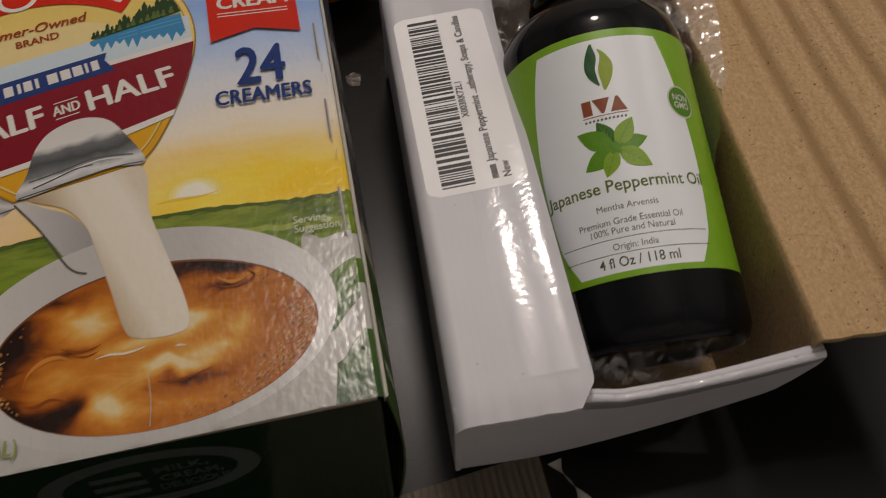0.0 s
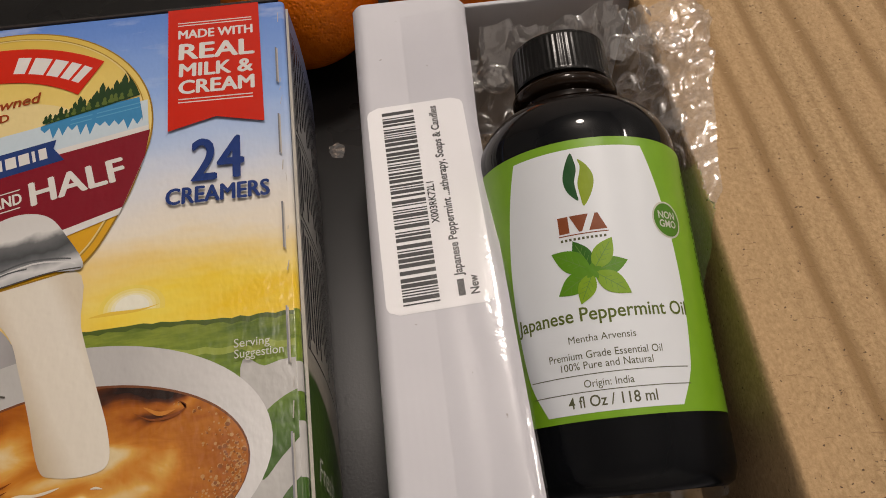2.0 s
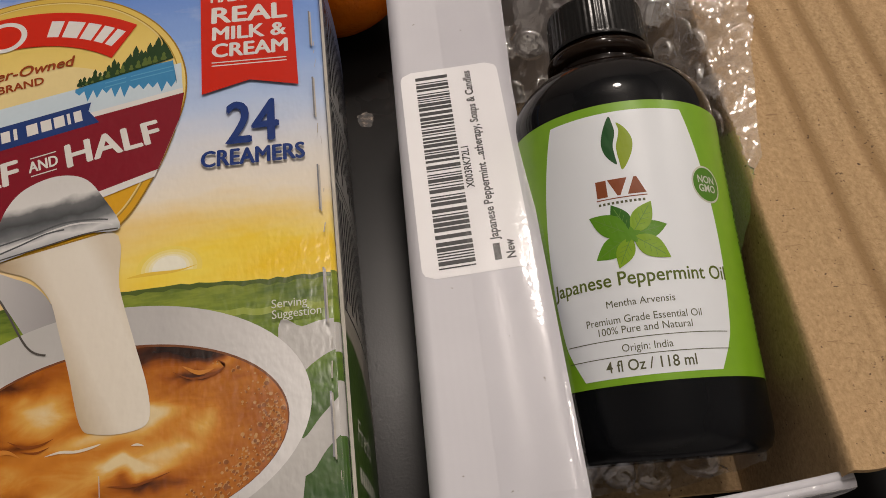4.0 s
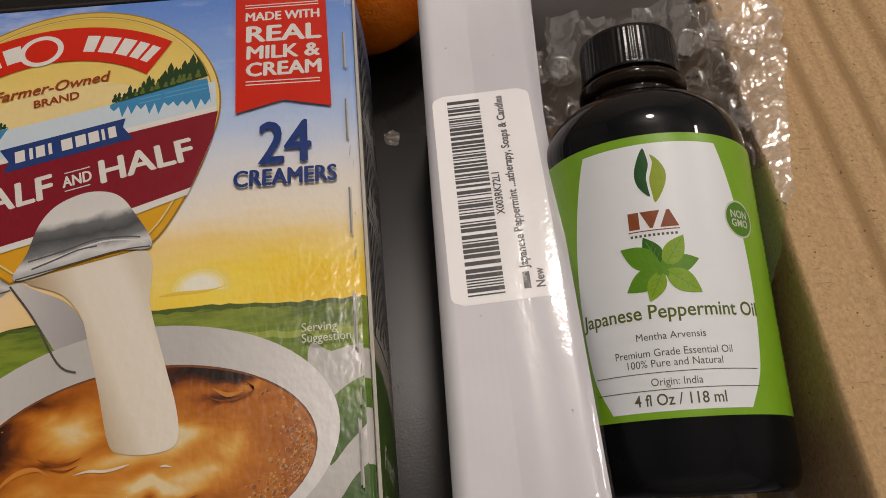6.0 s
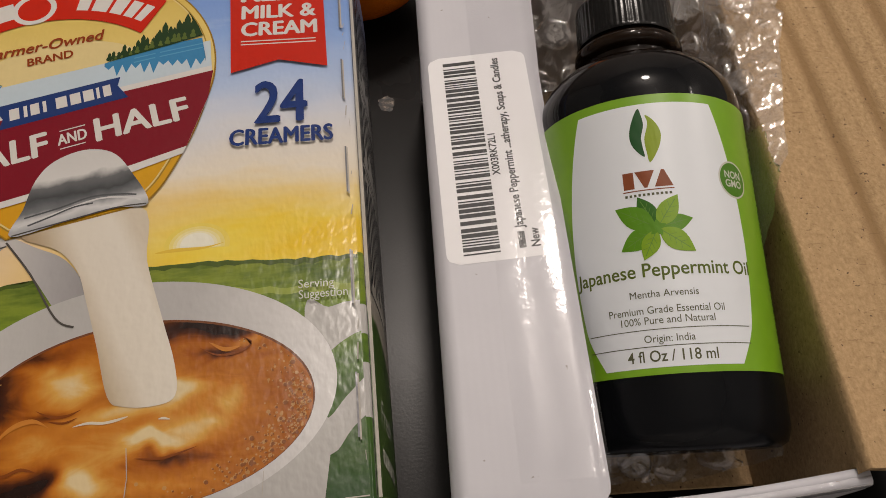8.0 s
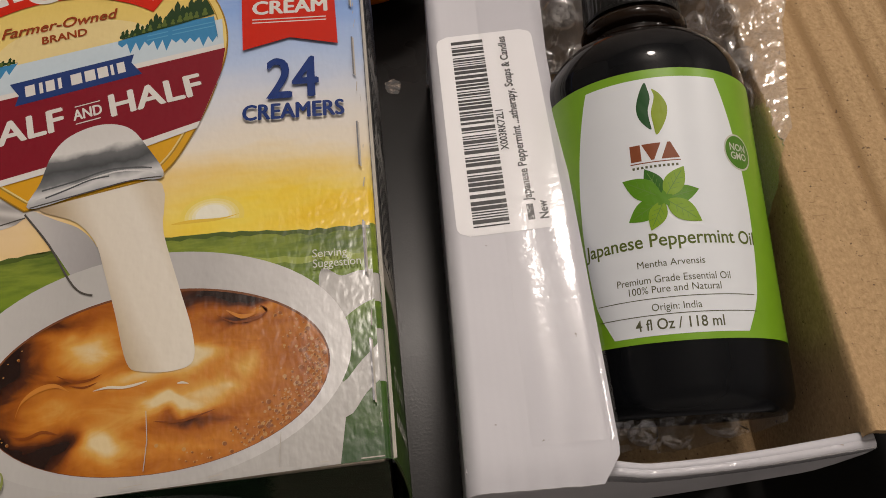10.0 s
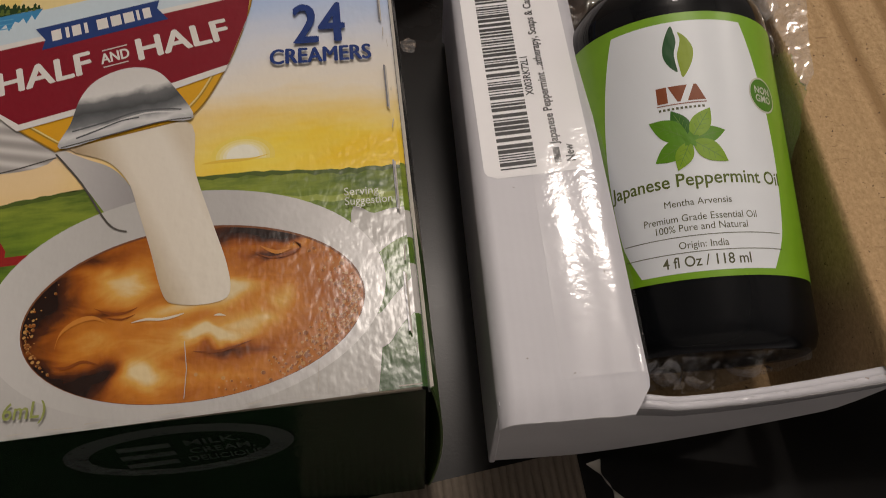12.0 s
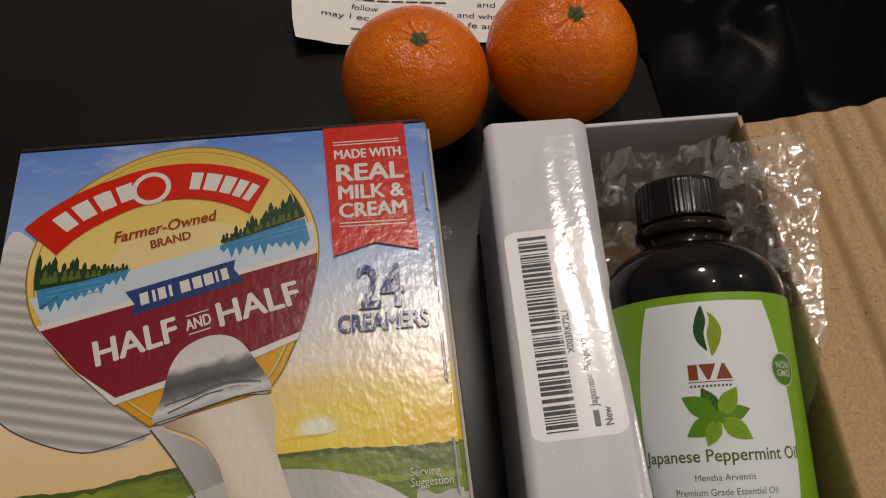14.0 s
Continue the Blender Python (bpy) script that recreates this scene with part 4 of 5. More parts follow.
def white_box():
    b = thing("mailing_box", inbox(BW / 2, BL / 2, 0), "opened white corrugated box with kraft lining lying on the table", "box")
    t = 0.0016
    part("bottom", boxed(box_bm((0.0025, 0.016, 0.0002), (BW, BL, t))), M_KRAFT, b, "kraft box bottom")
    wall = box_bm((0, 0, 0.0004), (t, BL, BH - 0.0046), 0.0004)
    for v in wall.verts:
        lean = 1 - v.co.z / BH
        v.co.x += 0.0025 * lean
        v.co.y += 0.0055 * lean * (1 - v.co.y / BL)
    part("left_wall", boxed(wall), M_BOARD, b)
    part("back_wall", boxed(box_bm((t, BL - t, t), (BW - t, BL, BH - 0.0004), 0.0005)), M_BOARD, b)
    right = box_bm((BW - t, 0.003, t), (BW, BL, BH - 0.0020), 0.0003)
    for v in right.verts:
        if v.co.y < 0.01:
            v.co.y += 0.010 * (1 - v.co.z / BH)
    part("right_wall", boxed(right), M_KRAFT, b, "kraft inside of the right wall")

    # near wall: one panel with a rounded fold on top and a rounded far bottom corner
    def near(u, v):
        x = (BW_NEAR + 0.001) * u
        low = 0.0006 + 0.034 * max(0.0, (u - 0.22) / 0.78) ** 1.5 + 0.012 * max(0.0, (u - 0.93) / 0.07) ** 2
        top = BH - 0.0062 - 0.0012 * math.sin(math.pi * u) + 0.001 * u - 0.0010 * min(1.0, max(0.0, (0.38 - u) / 0.2))
        z = low + (top - low) * min(1.0, v / 0.8)
        a = max(0.0, (v - 0.8) / 0.2) * math.radians(165)
        out = -0.0034 * math.sin(math.pi * (0.15 + 0.85 * u)) * v * (0.25 + 0.75 * min(1.0, max(0.0, (u - 0.24) / 0.20)))
        out += 0.0060 * (1 - z / BH)
        return inbox(x + 0.0025 * (1 - z / BH) * (1 - u), out + 0.0013 - 0.0013 * math.cos(a), z + 0.0013 * math.sin(a) * 0.9 + 0.0002 * noise.noise((u * 60, v * 6, 1.0)) * v)

    part("near_wall", thicken(surface_bm(40, 24, near), BY * 0.0011), M_BOARD, b, "white end panel with a rounded fold", True)

    # left flap over the top, with cut-off corner at its near end
    def flap(u, v):
        y = -0.0034 + (BL + 0.0042) * v
        wide = 0.0295 + 0.0022 * max(0.0, v - 0.7) / 0.3 - 0.0004 * math.sin(v * math.pi)
        if v < 0.036:
            wide -= 0.0040 * ((0.036 - v) / 0.036)
        x = wide * u
        z = strip_height(x, y)
        fold = max(0.0, 0.0028 - x)
        near_end = max(0.0, 0.004 - y) / 0.004
        return inbox(x, y, z - fold * fold * 300 - 0.0004 * near_end ** 2 + 0.00025 * near_end * noise.noise((x * 300, 2.0, 7.0)))

    part("top_flap", thicken(surface_bm(36, 90, flap), Vector((0, 0, -0.0013))), M_BOARD, b, "white flap folded over the opening", True)

    # clear tape along the free edge
    def tape(u, v):
        x, y = 0.0128 + 0.0168 * u, 0.004 + (BL - 0.010) * v
        wave = 0.00004 * math.sin(x * 850 + 1.1 * noise.noise((y * 45, 1.0, 3.0)) + 0.4) + 0.000015 * noise.noise((x * 500, y * 420, 8.0)) + 0.00006 * noise.noise((x * 260, y * 60, 2.0)) + 0.00001 * noise.noise((x * 700, y * 500, 5.0))
        return inbox(x, y, strip_height(x, y) + 0.00022 + 0.00150 * u + wave)

    part("tape", surface_bm(22, 150, tape), M_TAPE, b, "glossy wrinkled clear tape", True)

    def fold_tape(u, v):
        q = near(0.30 + 0.70 * v, 0.72 + 0.22 * u)
        return q + Vector((0, 0, 0.00012)) - BY * (0.00012 + 0.00010 * noise.noise((v * 90, u * 3, 4.0))) + Vector((0, 0, 0.00010 * noise.noise((v * 60, u * 5, 9.0))))

    part("tape", surface_bm(10, 120, fold_tape), M_TAPE, b, "clear tape wrinkled over the near fold", True)

    # lid folded open to the outside, kraft lining up
    def lid(u, v):
        y = 0.0024 + (BL - 0.0034) * v
        u = u ** 1.6
        x = right_edge(y) - 0.0017 + 0.0890 * u
        far = 0.0005 + 0.165 * max(0.0, min(x, 0.131) - 0.0846) - 1.0 * max(0.0, x - 0.131 - 0.004 * (1 - math.exp(-max(0.0, x - 0.131) / 0.004)))
        y += far * v ** 3
        f = min(1.0, u / 0.012)
        z = BH - 0.0022 + 0.0026 * math.sqrt(max(0.0, 1 - (1 - f) ** 2)) + 0.010 * u * u - 0.004 * u
        z -= 0.00030 * math.cos((x - 0.097) * 502.65) * min(1, max(0.0, x - 0.088) * 160)
        z -= 0.0006 * math.exp(-((x - 0.138 + 0.1 * (y - 0.14)) / 0.0009) ** 2)
        z += 0.0009 * noise.noise((x * 40, y * 25, 4.0)) * min(1, u * 5)
        edge = 0.0012 * noise.noise((x * 120, 9.0, 2.0)) * (1 if v in (0.0, 1.0) else 0)
        return inbox(x, y + edge, z)

    part("lid", thicken(surface_bm(190, 60, lid), Vector((0, 0, -0.0016))), M_KRAFT, b, "kraft inside of the opened lid", True)

    # paper label with its code of bars on the flap
    lx, ly, lw, ll = 0.0025, 0.0509, 0.0243, 0.0606

    def on_flap(level):
        def where(u, v):
            x, y = lx + u * MM - 0.0008 * v * MM / ll, ly + v * MM + 0.050 * u * MM
            return inbox(x, y, strip_height(x, y) + 0.00006 + 0.00004 * level)
        return where

    def sheet(u, v):
        r = 0.0028
        y = ll * v
        cut = r - math.sqrt(max(0.0, r * r - max(0.0, r - min(y, ll - y)) ** 2))
        x = cut + (lw - 2 * cut) * u - 0.0008 * v
        y += 0.050 * x
        return inbox(lx + x, ly + y, strip_height(lx + x, ly + y) + 0.00005)

    label = part("paper_label", surface_bm(12, 60, sheet), M_PAPER, b, "white paper label with a bar code", True)
    g = random.Random(8)
    bars, s = [], 2.0
    while s < 57.6:
        w = g.choice((0.36, 0.36, 0.7, 1.05))
        bars += [bar(3.7 + 2.0 * k, s + w / 2, 5.7 + 2.0 * k, s + w / 2, w) for k in range(4)]
        s += w + g.choice((0.34, 0.34, 0.55, 0.85))
    tagged(part("bar_code", outline_bm(bars, on_flap(1)), M_BLACK_INK, label, "black bars"), kind="stuff")
    part("lettering", text_bm("X003RK72L1", (14.0, 22.4), (14.0, 34.6), 1.7, on_flap(1), 0.02), M_BLACK_INK, label)
    part("small_print", outline_bm([bar(16.6, 2.4, 16.6, 6.6, 1.5)], on_flap(1)), M_BLACK_INK, label)
    part("lettering", text_bm("Japanese Peppermint ...atherapy, Soaps & Candles", (17.4, 7.4), (17.4, 58.6), 1.9, on_flap(1), 0.025), M_BLACK_INK, label)
    part("lettering", text_bm("New", (20.4, 2.4), (20.4, 7.2), 1.9, on_flap(1), 0.025), M_BLACK_INK, label)


white_box()

# ---------------------------------------------------------------- the bottle
AXIS = Vector((0.0731, 1, 0.3093)).normalized()
MID = Vector((0.0712, -0.05, 0.0567))
SIDE = AXIS.cross(Vector((0, 0, 1))).normalized()
UP = SIDE.cross(AXIS)
R_BODY = 0.0241


def round_axis(s, angle, r):
    """A point by its way along the bottle, its angle from the top and its distance from the axis."""
    return MID + AXIS * s + (SIDE * math.sin(angle) + UP * math.cos(angle)) * r


def lathe(profile, steps=72, ribs=0, rib=0.0):
    bm = bmesh.new()
    rows = []
    for s, r, ribbed in profile:
        rows.append([bm.verts.new(round_axis(s, 2 * math.pi * i / steps, r - (rib if ribbed and i % 4 in (2, 3) else 0.0))) for i in range(steps)])
    for a, b in zip(rows, rows[1:]):
        for i in range(steps):
            k = (i + 1) % steps
            bm.faces.new((a[i], a[k], b[k], b[i]))
    bm.faces.new(rows[0][::-1])
    bm.faces.new(rows[-1])
    bmesh.ops.recalc_face_normals(bm, faces=bm.faces)
    return bm


def bottle():
    b = thing("oil_bottle", MID + AXIS * -0.09, "amber glass bottle with black cap and green and white label", "bottle")
    glass = [(-0.0885, 0.0165, 0), (-0.0898, 0.0190, 0), (-0.0900, 0.0215, 0), (-0.0890, 0.0231, 0), (-0.0865, 0.0240, 0), (-0.0840, R_BODY, 0), (-0.050, R_BODY, 0), (-0.0140, R_BODY, 0)]
    for k in range(1, 13):
        a = radians(7.5 * k)
        glass.append((-0.0140 + 0.0152 * math.sin(a), 0.0112 + (R_BODY - 0.0112) * math.cos(a) ** 1.2 if k < 12 else 0.0114, 0))
    glass += [(0.0022, 0.0111, 0), (0.0034, 0.0112, 0), (0.0040, 0.0126, 0), (0.0048, 0.0131, 0), (0.0062, 0.0132, 0), (0.0070, 0.0128, 0), (0.0076, 0.0112, 0), (0.0110, 0.0108, 0)]
    body = part("glass_body", lathe(glass, 96), M_GLASS, b, "dark amber glass", True)
    cap = [(0.0084, 0.0110, 0), (0.0084, 0.0121, 0), (0.0090, 0.0123, 0), (0.0096, 0.0121, 1), (0.0182, 0.0119, 1), (0.0192, 0.0117, 0), (0.0198, 0.0110, 0), (0.0200, 0.0096, 0), (0.0195, 0.0090, 0)]
    part("cap", lathe(cap, 224, rib=0.00014), M_CAP, b, "ribbed black screw cap", True)

    # label: green sheet, white panel, printed shapes and writing
    n = Nodes("green_label")
    f = n.noise(n.place(), 300.0)
    green = n.finish(n.mix(f, (0.16, 0.34, 0.012), (0.20, 0.40, 0.018)), 0.34, specular=0.5)
    white = plain("white_label", (0.72, 0.76, 0.80), 0.36, 0.03, 200.0, 0.03, 0.5)

    def wrap(level):
        r = R_BODY + 0.00012 + 0.00004 * level
        return lambda deg, s: round_axis(s * MM, radians(deg), r)

    sheet = part("paper_label", surface_bm(64, 8, lambda u, v: wrap(0)(-94 + 184 * u, -75.4 + 59.7 * v)), green, b, "green and white printed label", True)
    mid = -12.5

    def panel(u, v):
        s = -74.0 + 56.2 * v
        w = 32.0 + 14.5 * math.sin(math.pi * min(1.0, 0.10 + v * 0.86)) ** 0.75
        if s < -66.0:
            w = 33.5 + (s + 74.0) * 1.28 - 0.04 * (s + 74.0) * max(0.0, s + 69.7)
        return wrap(1)(mid + (2 * u - 1) * w, s)

    part("white_panel", surface_bm(48, 40, panel), white, sheet, "white panel with bowed sides", True)
    grey, olive = ink("label_grey_print", (0.13, 0.135, 0.07), 0.4), ink("label_olive_print", (0.13, 0.18, 0.02), 0.4)

    # heights run along the bottle in millimetres, widths in degrees
    def curved(text, s, a0, a1, height, material, bold=0.0):
        verts, faces = letters(text, bold)
        bm = bmesh.new()
        made = [bm.verts.new(wrap(2)(a0 + (a1 - a0) * x, s + height * y)) for x, y in verts]
        for q in faces:
            try:
                bm.faces.new([made[i] for i in q])
            except ValueError:
                pass
        part("lettering", bm, material, sheet, "printed words " + text.lower())

    curved("Japanese Peppermint Oil", -55.6, -58.2, 33.5, 2.8, olive, 0.012)
    curved("Mentha Arvensis", -59.9, -30.0, 2.4, 1.45, grey)
    curved("Premium Grade Essential Oil", -63.2, -41.3, 14.4, 1.5, grey)
    curved("100% Pure and Natural", -65.3, -35.7, 8.8, 1.5, grey)
    curved("Origin: India", -69.0, -25.5, -2.0, 1.5, grey)
    curved("4 fl Oz / 118 ml", -72.8, -34.3, 7.9, 2.2, grey, 0.010)
    for s in (-66.5, -69.9):
        part("rule", surface_bm(24, 1, lambda u, v: wrap(2)(-53.5 + 81 * u, s + 0.16 * v)), grey, sheet)

    # two-leaf mark
    def leaf_shape(tip, base, bulge, steps=10):
        """A pointed leaf outline from base to tip with unequal bulges to its two sides."""
        tip, base = Vector(tip), Vector(base)
        d = tip - base
        nrm = Vector((-d.y, d.x))
        left = [base + d * (i / steps) + nrm * bulge[0] * math.sin(math.pi * (i / steps) ** 0.9) for i in range(steps + 1)]
        right = [base + d * (i / steps) - nrm * bulge[1] * math.sin(math.pi * (i / steps) ** 0.9) for i in range(steps + 1)]
        return [tuple(q) for q in left + right[-2:0:-1]]

    K = 1 / (math.radians(1) * R_BODY / MM)

    def flat(level, cx, cy):
        """Millimetres round a point of the label."""
        w = wrap(level)
        return lambda x, y: w(cx + x * K, cy + y)

    dark_leaf, bright_leaf = ink("dark_leaf_print", (0.015, 0.10, 0.020), 0.36), ink("bright_leaf_print", (0.32, 0.44, 0.010), 0.36)
    part("leaf_mark", bent_bm([smooth_line([(-0.9, 6.2), (-2.4, 3.4), (-3.2, 0.2), (-2.6, -2.6), (-0.6, -4.9), (-0.7, -2.8), (-0.8, -0.4), (-0.1, 2.2), (-0.3, 4.4)], 4, True)], flat(2, -13.7, -25.0)), dark_leaf, sheet)
    part("leaf_mark", bent_bm([smooth_line([(0.5, 4.6), (2.2, 3.0), (3.3, 0.2), (2.6, -3.0), (0.5, -6.2), (0.0, -4.0), (-0.2, -1.0), (0.5, 1.4), (0.8, 3.0)], 4, True)], flat(2, -13.7, -25.0)), bright_leaf, sheet)
    part("brand_block", bent_bm([bar(-3.9, -1.9, -3.9, 1.8, 2.2), [(-2.5, 1.8), (1.5, 1.8), (-0.2, -1.9), (-0.8, -1.9)], [(1.3, -1.9), (2.9, 1.8), (3.5, 1.8), (5.1, -1.9)]], flat(2, -15.0, -34.8)), ink("brown_print", (0.30, 0.08, 0.025), 0.4), sheet)
    part("rule", bent_bm([bar(-5.2, 0, 5.2, 0, 0.22)], flat(2, -15.0, -37.2)), ink("brown_print", (0.30, 0.08, 0.025), 0.4), sheet)
    part("small_print", bent_bm([bar(-4.9 + 0.9 * k, 0, -4.4 + 0.9 * k, 0, 0.55) for k in range(11)], flat(2, -15.0, -38.2)), grey, sheet)

    # mint sprig
    tones = [ink("mint_print_dark", (0.040, 0.17, 0.010), 0.36), ink("mint_print", (0.13, 0.34, 0.012), 0.36), ink("mint_print_light", (0.27, 0.47, 0.020), 0.36)]
    vein = ink("mint_vein_print", (0.16, 0.32, 0.05), 0.36)
    for k, (ang, size, tone) in enumerate(((115, 7.8, 0), (13, 7.6, 1), (-152, 8.8, 1), (148, 9.6, 1), (55, 8.4, 2), (-37, 8.9, 2), (-117, 7.4, 2))):
        a = radians(ang)
        part("mint_leaf", bent_bm([leaf_shape((size * math.cos(a), size * math.sin(a)), (0.3 * math.cos(a), 0.3 * math.sin(a)), (0.26, 0.26))], flat(2 + k * 0.25, -13.1, -45.6)), tones[tone], sheet)
        part("leaf_vein", bent_bm([bar(0.5 * math.cos(a), 0.5 * math.sin(a), 0.86 * size * math.cos(a), 0.86 * size * math.sin(a), 0.16)] +
             [bar(f * size * math.cos(a), f * size * math.sin(a), f * size * math.cos(a) + 1.5 * math.cos(a + sg * 0.8), f * size * math.sin(a) + 1.5 * math.sin(a + sg * 0.8), 0.09) for f in (0.3, 0.45, 0.6) for sg in (1, -1)],
             flat(2.15 + k * 0.25, -13.1, -45.6)), vein, sheet)
    part("mint_leaf", bent_bm([leaf_shape((1.9 * math.cos(a), 1.9 * math.sin(a)), (0, 0), (0.3, 0.3)) for a in (0.4, 1.6, 2.7, 3.9, 5.2)], flat(4.4, -13.1, -45.6)), tones[1], sheet)
    # round seal
    part("seal", bent_bm([arc(0, 0, 4.2, 0, 360, 32)], flat(2, 32.2, -34.7)), ink("seal_white_print", (0.74, 0.76, 0.68), 0.36), sheet)
    part("seal", bent_bm([arc(0, 0, 3.8, 0, 360, 32)], flat(3, 32.2, -34.7)), ink("seal_green_print", (0.10, 0.28, 0.02), 0.36), sheet)
    for text, y in (("NON", 0.3), ("GMO", -1.7)):
        bm = text_bm(text, (-2.5, y), (2.5, y), 1.6, flat(4, 32.2, -34.7), 0.02)
        part("lettering", bm, ink("seal_white_print", (0.74, 0.76, 0.68), 0.36), sheet, "printed words " + text.lower())
    part("small_print", bent_bm([bar(-0.6, y, 0.6, y, 1.1 if k % 4 else 0.5) for k, y in enumerate([-24 + 1.6 * i for i in range(31)])], flat(2, 60, -46)), ink("label_ink_dark", (0.03, 0.08, 0.01), 0.4), sheet, "unreadable small print along the edge")


bottle()

# ---------------------------------------------------------------- bubble wrap
def bubble_wrap():
    t = thing("bubble_wrap", inbox(0.04, 0.07, 0.002), "clear crinkled bubble wrap lining the white box under the bottle", "bubble wrap")

    def cradle(a, b):
        """The sheet by its way across (a) and along (b) the box: a trough whose right side stands up past the wall."""
        s = a / 0.050
        if s <= 1.0:
            half = right_edge(b) / 2
            x = half + (half - 0.0035) * math.tanh(1.25 * s) / math.tanh(1.25)
            z = 0.0042 + (0.055 if s > 0 else 0.048) * abs(s) ** 1.5
        else:
            x, z = right_edge(b) - 0.0035 + (s - 1.0) * 0.052, 0.0592 + 0.0035 * math.sin(min(1.0, (s - 1.0) / 0.3) * math.pi / 2)
        wob = 0.0016 * (0.3 - abs(noise.noise((a * 130, b * 110, 2.0)))) + 0.0022 * noise.noise((a * 34, b * 34, 7.0)) + 0.0012 * noise.noise((a * 120, b * 120, 3.0)) + 0.0008 * (0.4 - abs(noise.noise((a * 300, b * 260, 5.0)))) + 0.0003 * noise.noise((a * 700, b * 700, 9.0))
        far = min(1.0, max(0.0, (b - 0.088) / 0.03))
        z += 0.032 * far * max(0.0, 1 - abs(s))
        z += 1.3 * max(0.0, b - 0.120) * max(0.0, min(1.0, 2.2 * (1.0 - s)))
        end = min(1.0, max(0.0, (0.044 - b) / 0.02))
        z += 0.026 * end * max(0.0, 1 - abs(s))
        wob *= 1 + 1.3 * max(far, end)
        wob *= 0.6 if s > 1 else 1.0
        x += 0.5 * wob
        if x < 0.034:
            z = min(z, 0.0465 - 1.5 * wob)
        return inbox(max(0.0044, min(x, right_edge(b) - 0.0024) if s <= 1 else x), b + 0.002 * noise.noise((a * 60, 1, 1)), max(0.0022, z + wob))

    A0, A1, B0, B1 = -0.048, 0.0650, 0.010, 0.1380

    def edge(b):
        """How far the standing side reaches: past the wall at the far end, inside it at the near end."""
        return 0.0330 + (0.0520 - 0.0330) * min(1.0, max(0.0, (b - 0.036) / 0.036)) + (A1 - 0.0520) * min(1.0, max(0.0, (b - 0.068) / 0.056))

    part("film", surface_bm(230, 270, lambda u, v: cradle(A0 + (edge(B0 + (B1 - B0) * v) - A0) * u, B0 + (B1 - B0) * v)), M_WRAP, t, "", True)
    # six half-collapsed bubbles with creased skins: steep sides, sagging tops
    domes = []
    for kind in range(6):
        dome = bmesh.new()
        rings = []
        for k in range(10):
            f = k / 9
            r, h = 0.0043 * (1 - f ** 1.6), 0.0023 * (1 - (1 - f) ** 3.5) - 0.0006 * f ** 3
            ring = []
            for i in range(28):
                a = i * math.pi / 14
                x, y = r * math.cos(a), r * math.sin(a)
                crease = (abs(noise.noise((x * 330 + kind * 9, y * 330, 1.0))) * 0.0010 + abs(noise.noise((x * 800, y * 800 + kind * 5, 4.0))) * 0.0002) * min(1.0, f * 4)
                ring.append(dome.verts.new((x * (1 + 0.10 * math.sin(3 * a + kind)), y, max(0.0, h - crease))))
            rings.append(ring)
        for p, q in zip(rings, rings[1:-1]):
            for i in range(28):
                dome.faces.new((p[i], p[(i + 1) % 28], q[(i + 1) % 28], q[i]))
        dome.faces.new(rings[-2])
        for v in rings[-1]:
            dome.verts.remove(v)
        domes.append(mesh_of("bubble", dome, M_BUBBLE, True))
    g, pitch = random.Random(4), 0.0088
    for j in range(int((B1 - B0) / (pitch * 0.866))):
        for i in range(int((A1 - A0) / pitch)):
            a, b = A0 + pitch * (i + 0.6 + 0.5 * (j % 2)), B0 + pitch * 0.866 * (j + 0.6)
            if a > edge(b) - (0.009 if g.random() < 0.75 else 0.004) or -0.026 < a < 0.016 and 0.04 < b < 0.112:
                continue
            p = cradle(a, b)
            du, dv = cradle(a + 0.002, b) - p, cradle(a, b + 0.002) - p
            m = du.cross(dv).normalized().to_track_quat("Z", "Y").to_matrix().to_4x4()
            ob = new("bubble", g.choice(domes))
            ob.parent = t
            ob.matrix_basis = Matrix.Translation(p - ROOT[t]) @ m @ Matrix.Diagonal((g.uniform(0.85, 1.08), g.uniform(0.8, 1.08), g.uniform(0.35, 1.1), 1)) @ pose(0, 0, 0, g.uniform(-14, 14), g.uniform(-14, 14), 0)


bubble_wrap()

# ---------------------------------------------------------------- oranges, paper, bag and table clutter
def orange(place, r, tilt, seed, label):
    t = thing("orange", (place[0], place[1], 0), label, "orange", "oranges behind the carton")
    turn = Euler((radians(tilt[0]), radians(tilt[1]), 0)).to_matrix()
    c = Vector(place)

    def skin(u, v):
        a, b = 2 * math.pi * u, math.pi * v
        d = Vector((math.sin(b) * math.cos(a), math.sin(b) * math.sin(a), math.cos(b)))
        rr = r * (1 + 0.012 * noise.noise(d * 1.6 + Vector((seed, 0, 0))) - 0.075 * math.exp(-(b / 0.20) ** 2) - 0.02 * math.exp(-((math.pi - b) / 0.2) ** 2))
        rr *= 1 - 0.026 * math.exp(-((b - 0.26) / 0.20) ** 2) * (0.5 + 0.5 * math.cos(a * 9 + seed + 1.5 * math.sin(a * 2 + seed)))
        p = turn @ Vector((d.x * rr, d.y * rr, d.z * rr * 0.93))
        return c + p

    part("peel", surface_bm(120, 80, skin, True), M_PEEL, t, "", True)

    def calyx(u, v):
        a = 2 * math.pi * u
        rr = (0.0034 * (0.62 + 0.38 * abs(math.cos(a * 2.5 + seed)))) * (1 - v)
        return c + turn @ Vector((rr * math.cos(a), rr * math.sin(a), r * 0.93 * 0.930 + 0.0014 * v + 0.0004))

    part("stem", surface_bm(40, 5, calyx, True), M_STEM, t, "small green stem button", True)


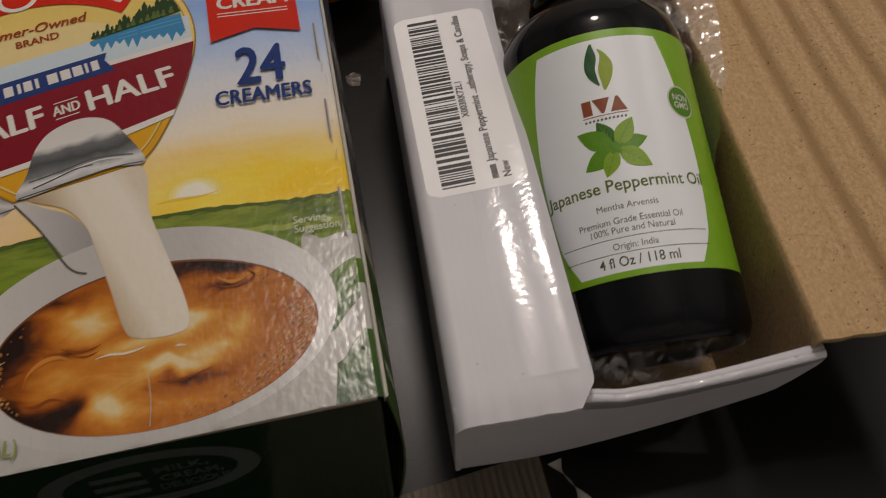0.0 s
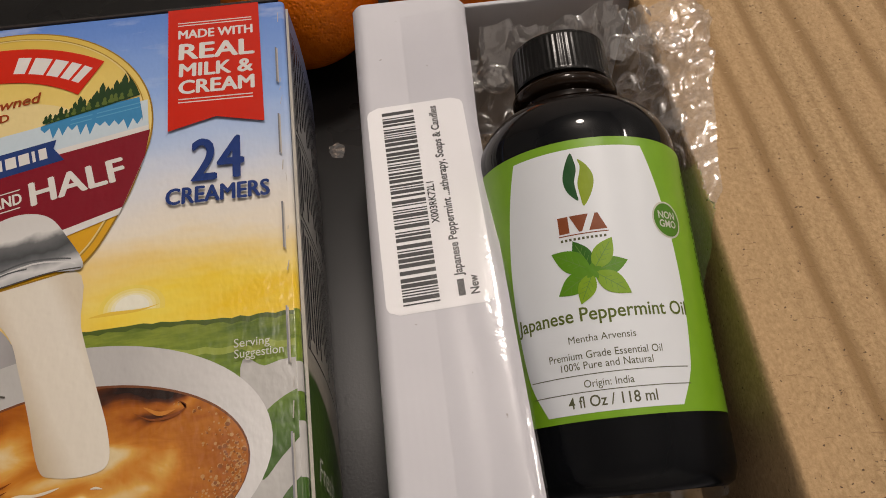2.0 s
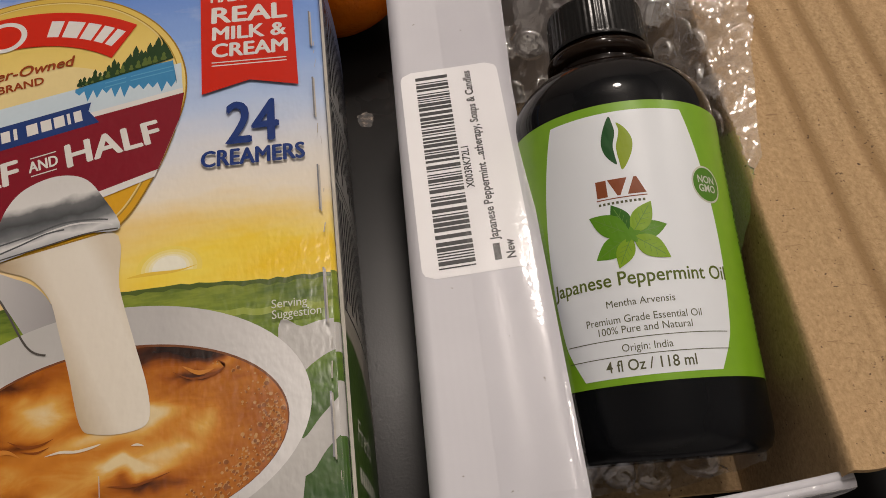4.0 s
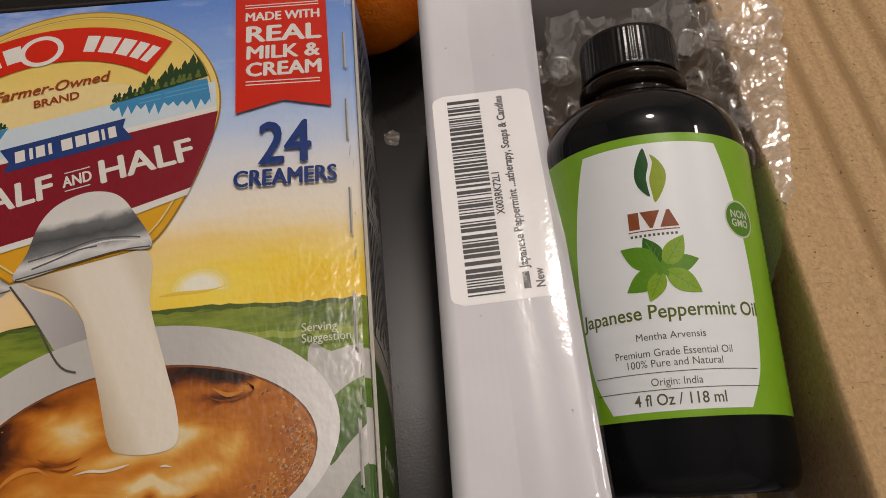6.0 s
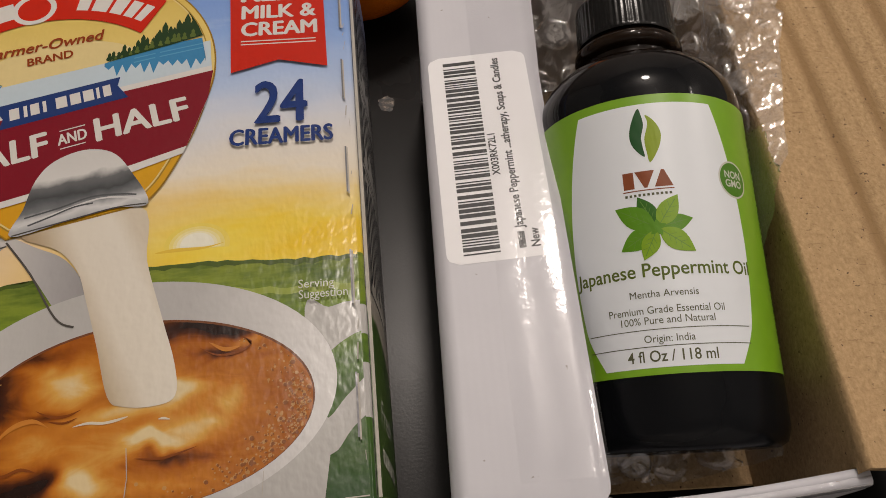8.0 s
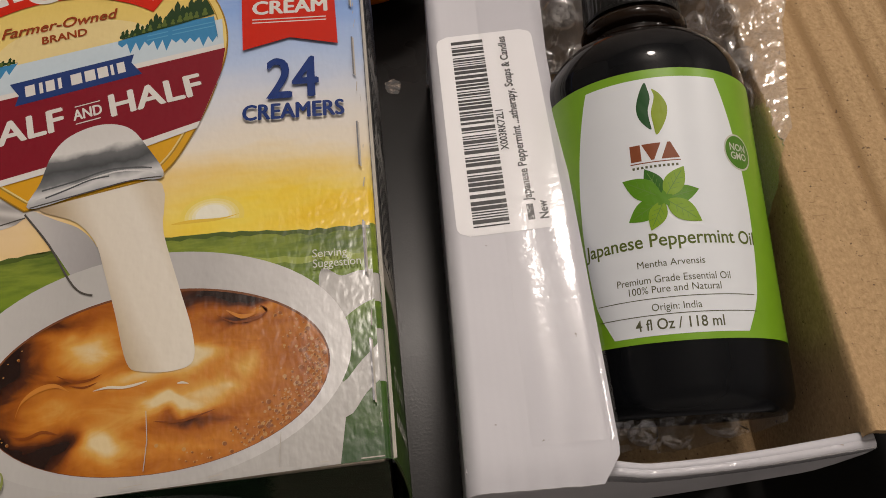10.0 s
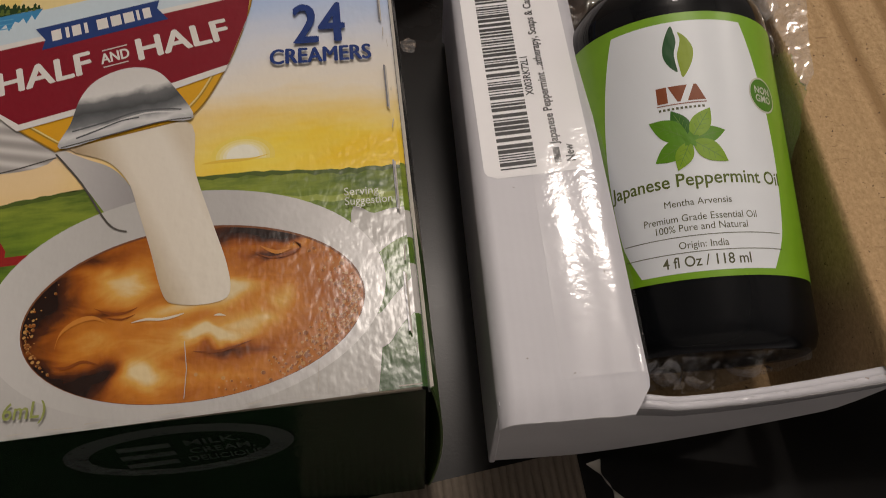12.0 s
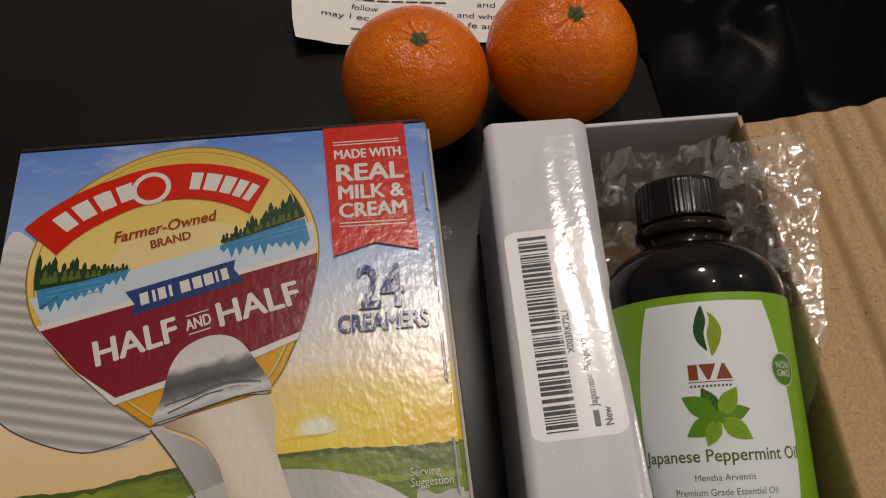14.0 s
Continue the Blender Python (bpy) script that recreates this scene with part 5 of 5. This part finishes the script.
M_PEEL = orange_peel()
M_STEM = plain("green_stem", (0.085, 0.10, 0.030), 0.6, 0.4, 900.0, 0.4)
orange((0.0075, 0.0535, 0.0258), 0.0272, (9, 2), 1.0, "bright orange with green stem on the table beside the carton")
orange((0.0640, 0.0615, 0.0268), 0.0285, (14, 1), 4.0, "deep orange fruit with a dark stem button beside another orange")


def letter():
    def page(u, v):
        x, y = -0.0370 + 0.150 * u, 0.1000 + 0.21 * v
        x += 0.0020 * noise.noise((v * 9, 1.0, 2.0)) * (1 if u in (0.0, 1.0) else 0) - 0.010 * v
        y += (-0.0140 * u if u < 0.15 else -0.0021 - 0.004 * (u - 0.15)) + 0.0015 * noise.noise((u * 14, 3.0, 1.0)) * (v == 0.0)
        z = 0.0006 + 0.0085 * max(0.0, 0.30 - u) ** 2 * 9 * math.exp(-v * 3) + 0.0008 * (1 + noise.noise((u * 4, v * 4, 5.0)))
        return (x, y, z)

    p = thing("printed_page", (0.04, 0.2, 0.001), "white printed sheet of paper under the oranges on the table", "paper")
    part("sheet", surface_bm(60, 50, page), M_PAGE, p, "", True)

    def on(x, y):
        u, v = (x + 37 + 10 * (y - 100) / 210) / 150, (y - 100) / 210
        q = page(min(max(u, 0.001), 0.999), min(max(v, 0.001), 0.999))
        return (x * MM, y * MM, q[2] + 0.00025)

    def slope(x):
        return -0.15 * x
    for text, x0, x1, y in (("may I ec", -26, -6, 112.5), ("follow", -13, -1.5, 119.0), ("gh my words and wha", 3, 50, 117.0), ("fe an", 36, 47, 110.8), ("and", 42, 50, 124.5)):
        part("lettering", text_bm(text, (x0, y + slope(x0)), (x1, y + slope(x1)), 3.4, on), M_BLACK_INK, p, "printed words " + text.lower())
    part("small_print", outline_bm([bar(a + (b - a) * k / 8, y + slope(a + (b - a) * k / 8), a + (b - a) * (k + 0.8) / 8, y + slope(a + (b - a) * (k + 0.8) / 8), 1.0) for k in range(8) for a, b, y in ((-14, -6, 106.2), (50, 60, 106), (88, 104, 119), (62, 100, 126), (-20, 30, 126), (-24, 100, 133), (-24, 96, 140))], on), M_BLACK_INK, p, "unreadable printed lines")


M_PAGE = plain("page_paper", (0.74, 0.72, 0.69), 0.7, 0.05, 150.0, 0.1)
letter()


def black_bag():
    def crumple(u, v):
        x, y = 0.105 + 0.36 * u, 0.030 + 0.36 * v
        x += 0.035 * v * (1 - u) * 0.3
        rise = min(1.0, u * 6) * min(1.0, v * 6)
        q = Vector((x, y, 0))
        folds = abs(noise.noise(q * 16 + Vector((3, 1, 0)))) * 0.016 + abs(noise.noise(q * 34)) * 0.004
        return (x + 0.012 * noise.noise((v * 6, 2, 3)) * (u == 0), y, 0.0012 + rise * (0.010 + folds))

    solo("plastic_bag", surface_bm(150, 150, crumple), black_plastic("black_bag_film", 0.24, 0.0030, 0.02), (0.25, 0.15, 0.0), "crumpled glossy black plastic bag on the table", "bag", smooth=True)


black_bag()


def ribbed_mat():
    def weave(u, v):
        x, y = -0.030 + 0.068 * u, -0.192 + 0.0455 * v
        return (x, y + 0.10 * x, 0.0006 + 0.0009 * abs(math.sin(x * 1570)) * (1 if 0 < v < 1 else 0.3))

    solo("ribbed_cloth", surface_bm(260, 12, weave), plain("brown_ribbed_cloth", (0.17, 0.14, 0.11), 0.85, 0.3, 500.0, 0.3), (0.0, -0.17, 0.0), "brown ribbed cloth edge on the table in front of the boxes", "cloth", smooth=True)


ribbed_mat()


def torn_film():
    def twist(u, v):
        s = v * 0.030
        a = 1.2 * math.sin(v * 7) + 0.8
        w = (u - 0.5) * 0.0045 * (1 - 0.4 * v)
        return (0.0405 + 0.010 * v + w * math.cos(a), -0.1475 - s * 0.8, 0.0030 + w * math.sin(a) * 0.8 + 0.0022)

    solo("plastic_scrap", surface_bm(8, 60, twist), plain("milky_film", (0.55, 0.53, 0.48), 0.25, 0.2, 400.0, 0.3), (0.045, -0.16, 0.0), "twisted milky scrap of plastic film on the table", "scrap", smooth=True)


torn_film()

# ---------------------------------------------------------------- the lamp overhead
def ceiling_lamp(x, y, z, r, label):
    """A small rose on the ceiling with the bulb on its cord."""
    t = thing("ceiling_lamp", (x, y, 1.90), label, "lamp", "lamps over the table")
    bm = bmesh.new()
    bmesh.ops.create_cone(bm, cap_ends=True, segments=48, radius1=r, radius2=r * 1.2, depth=0.03, matrix=Matrix.Translation((x, y, 1.884)))
    part("base", bm, M_CEILING, t)
    cord = bmesh.new()
    low = z + r + 0.004
    bmesh.ops.create_cone(cord, cap_ends=True, segments=12, radius1=0.004, radius2=0.004, depth=1.869 - low, matrix=Matrix.Translation((x, y, (1.869 + low) / 2)))
    part("cord", cord, M_CEILING, t)


ceiling_lamp(0.16, 0.74, 1.62, 0.11, "round white ceiling lamp above the table")
ceiling_lamp(0.36, 0.04, 1.62, 0.035, "small white spot lamp above the table")
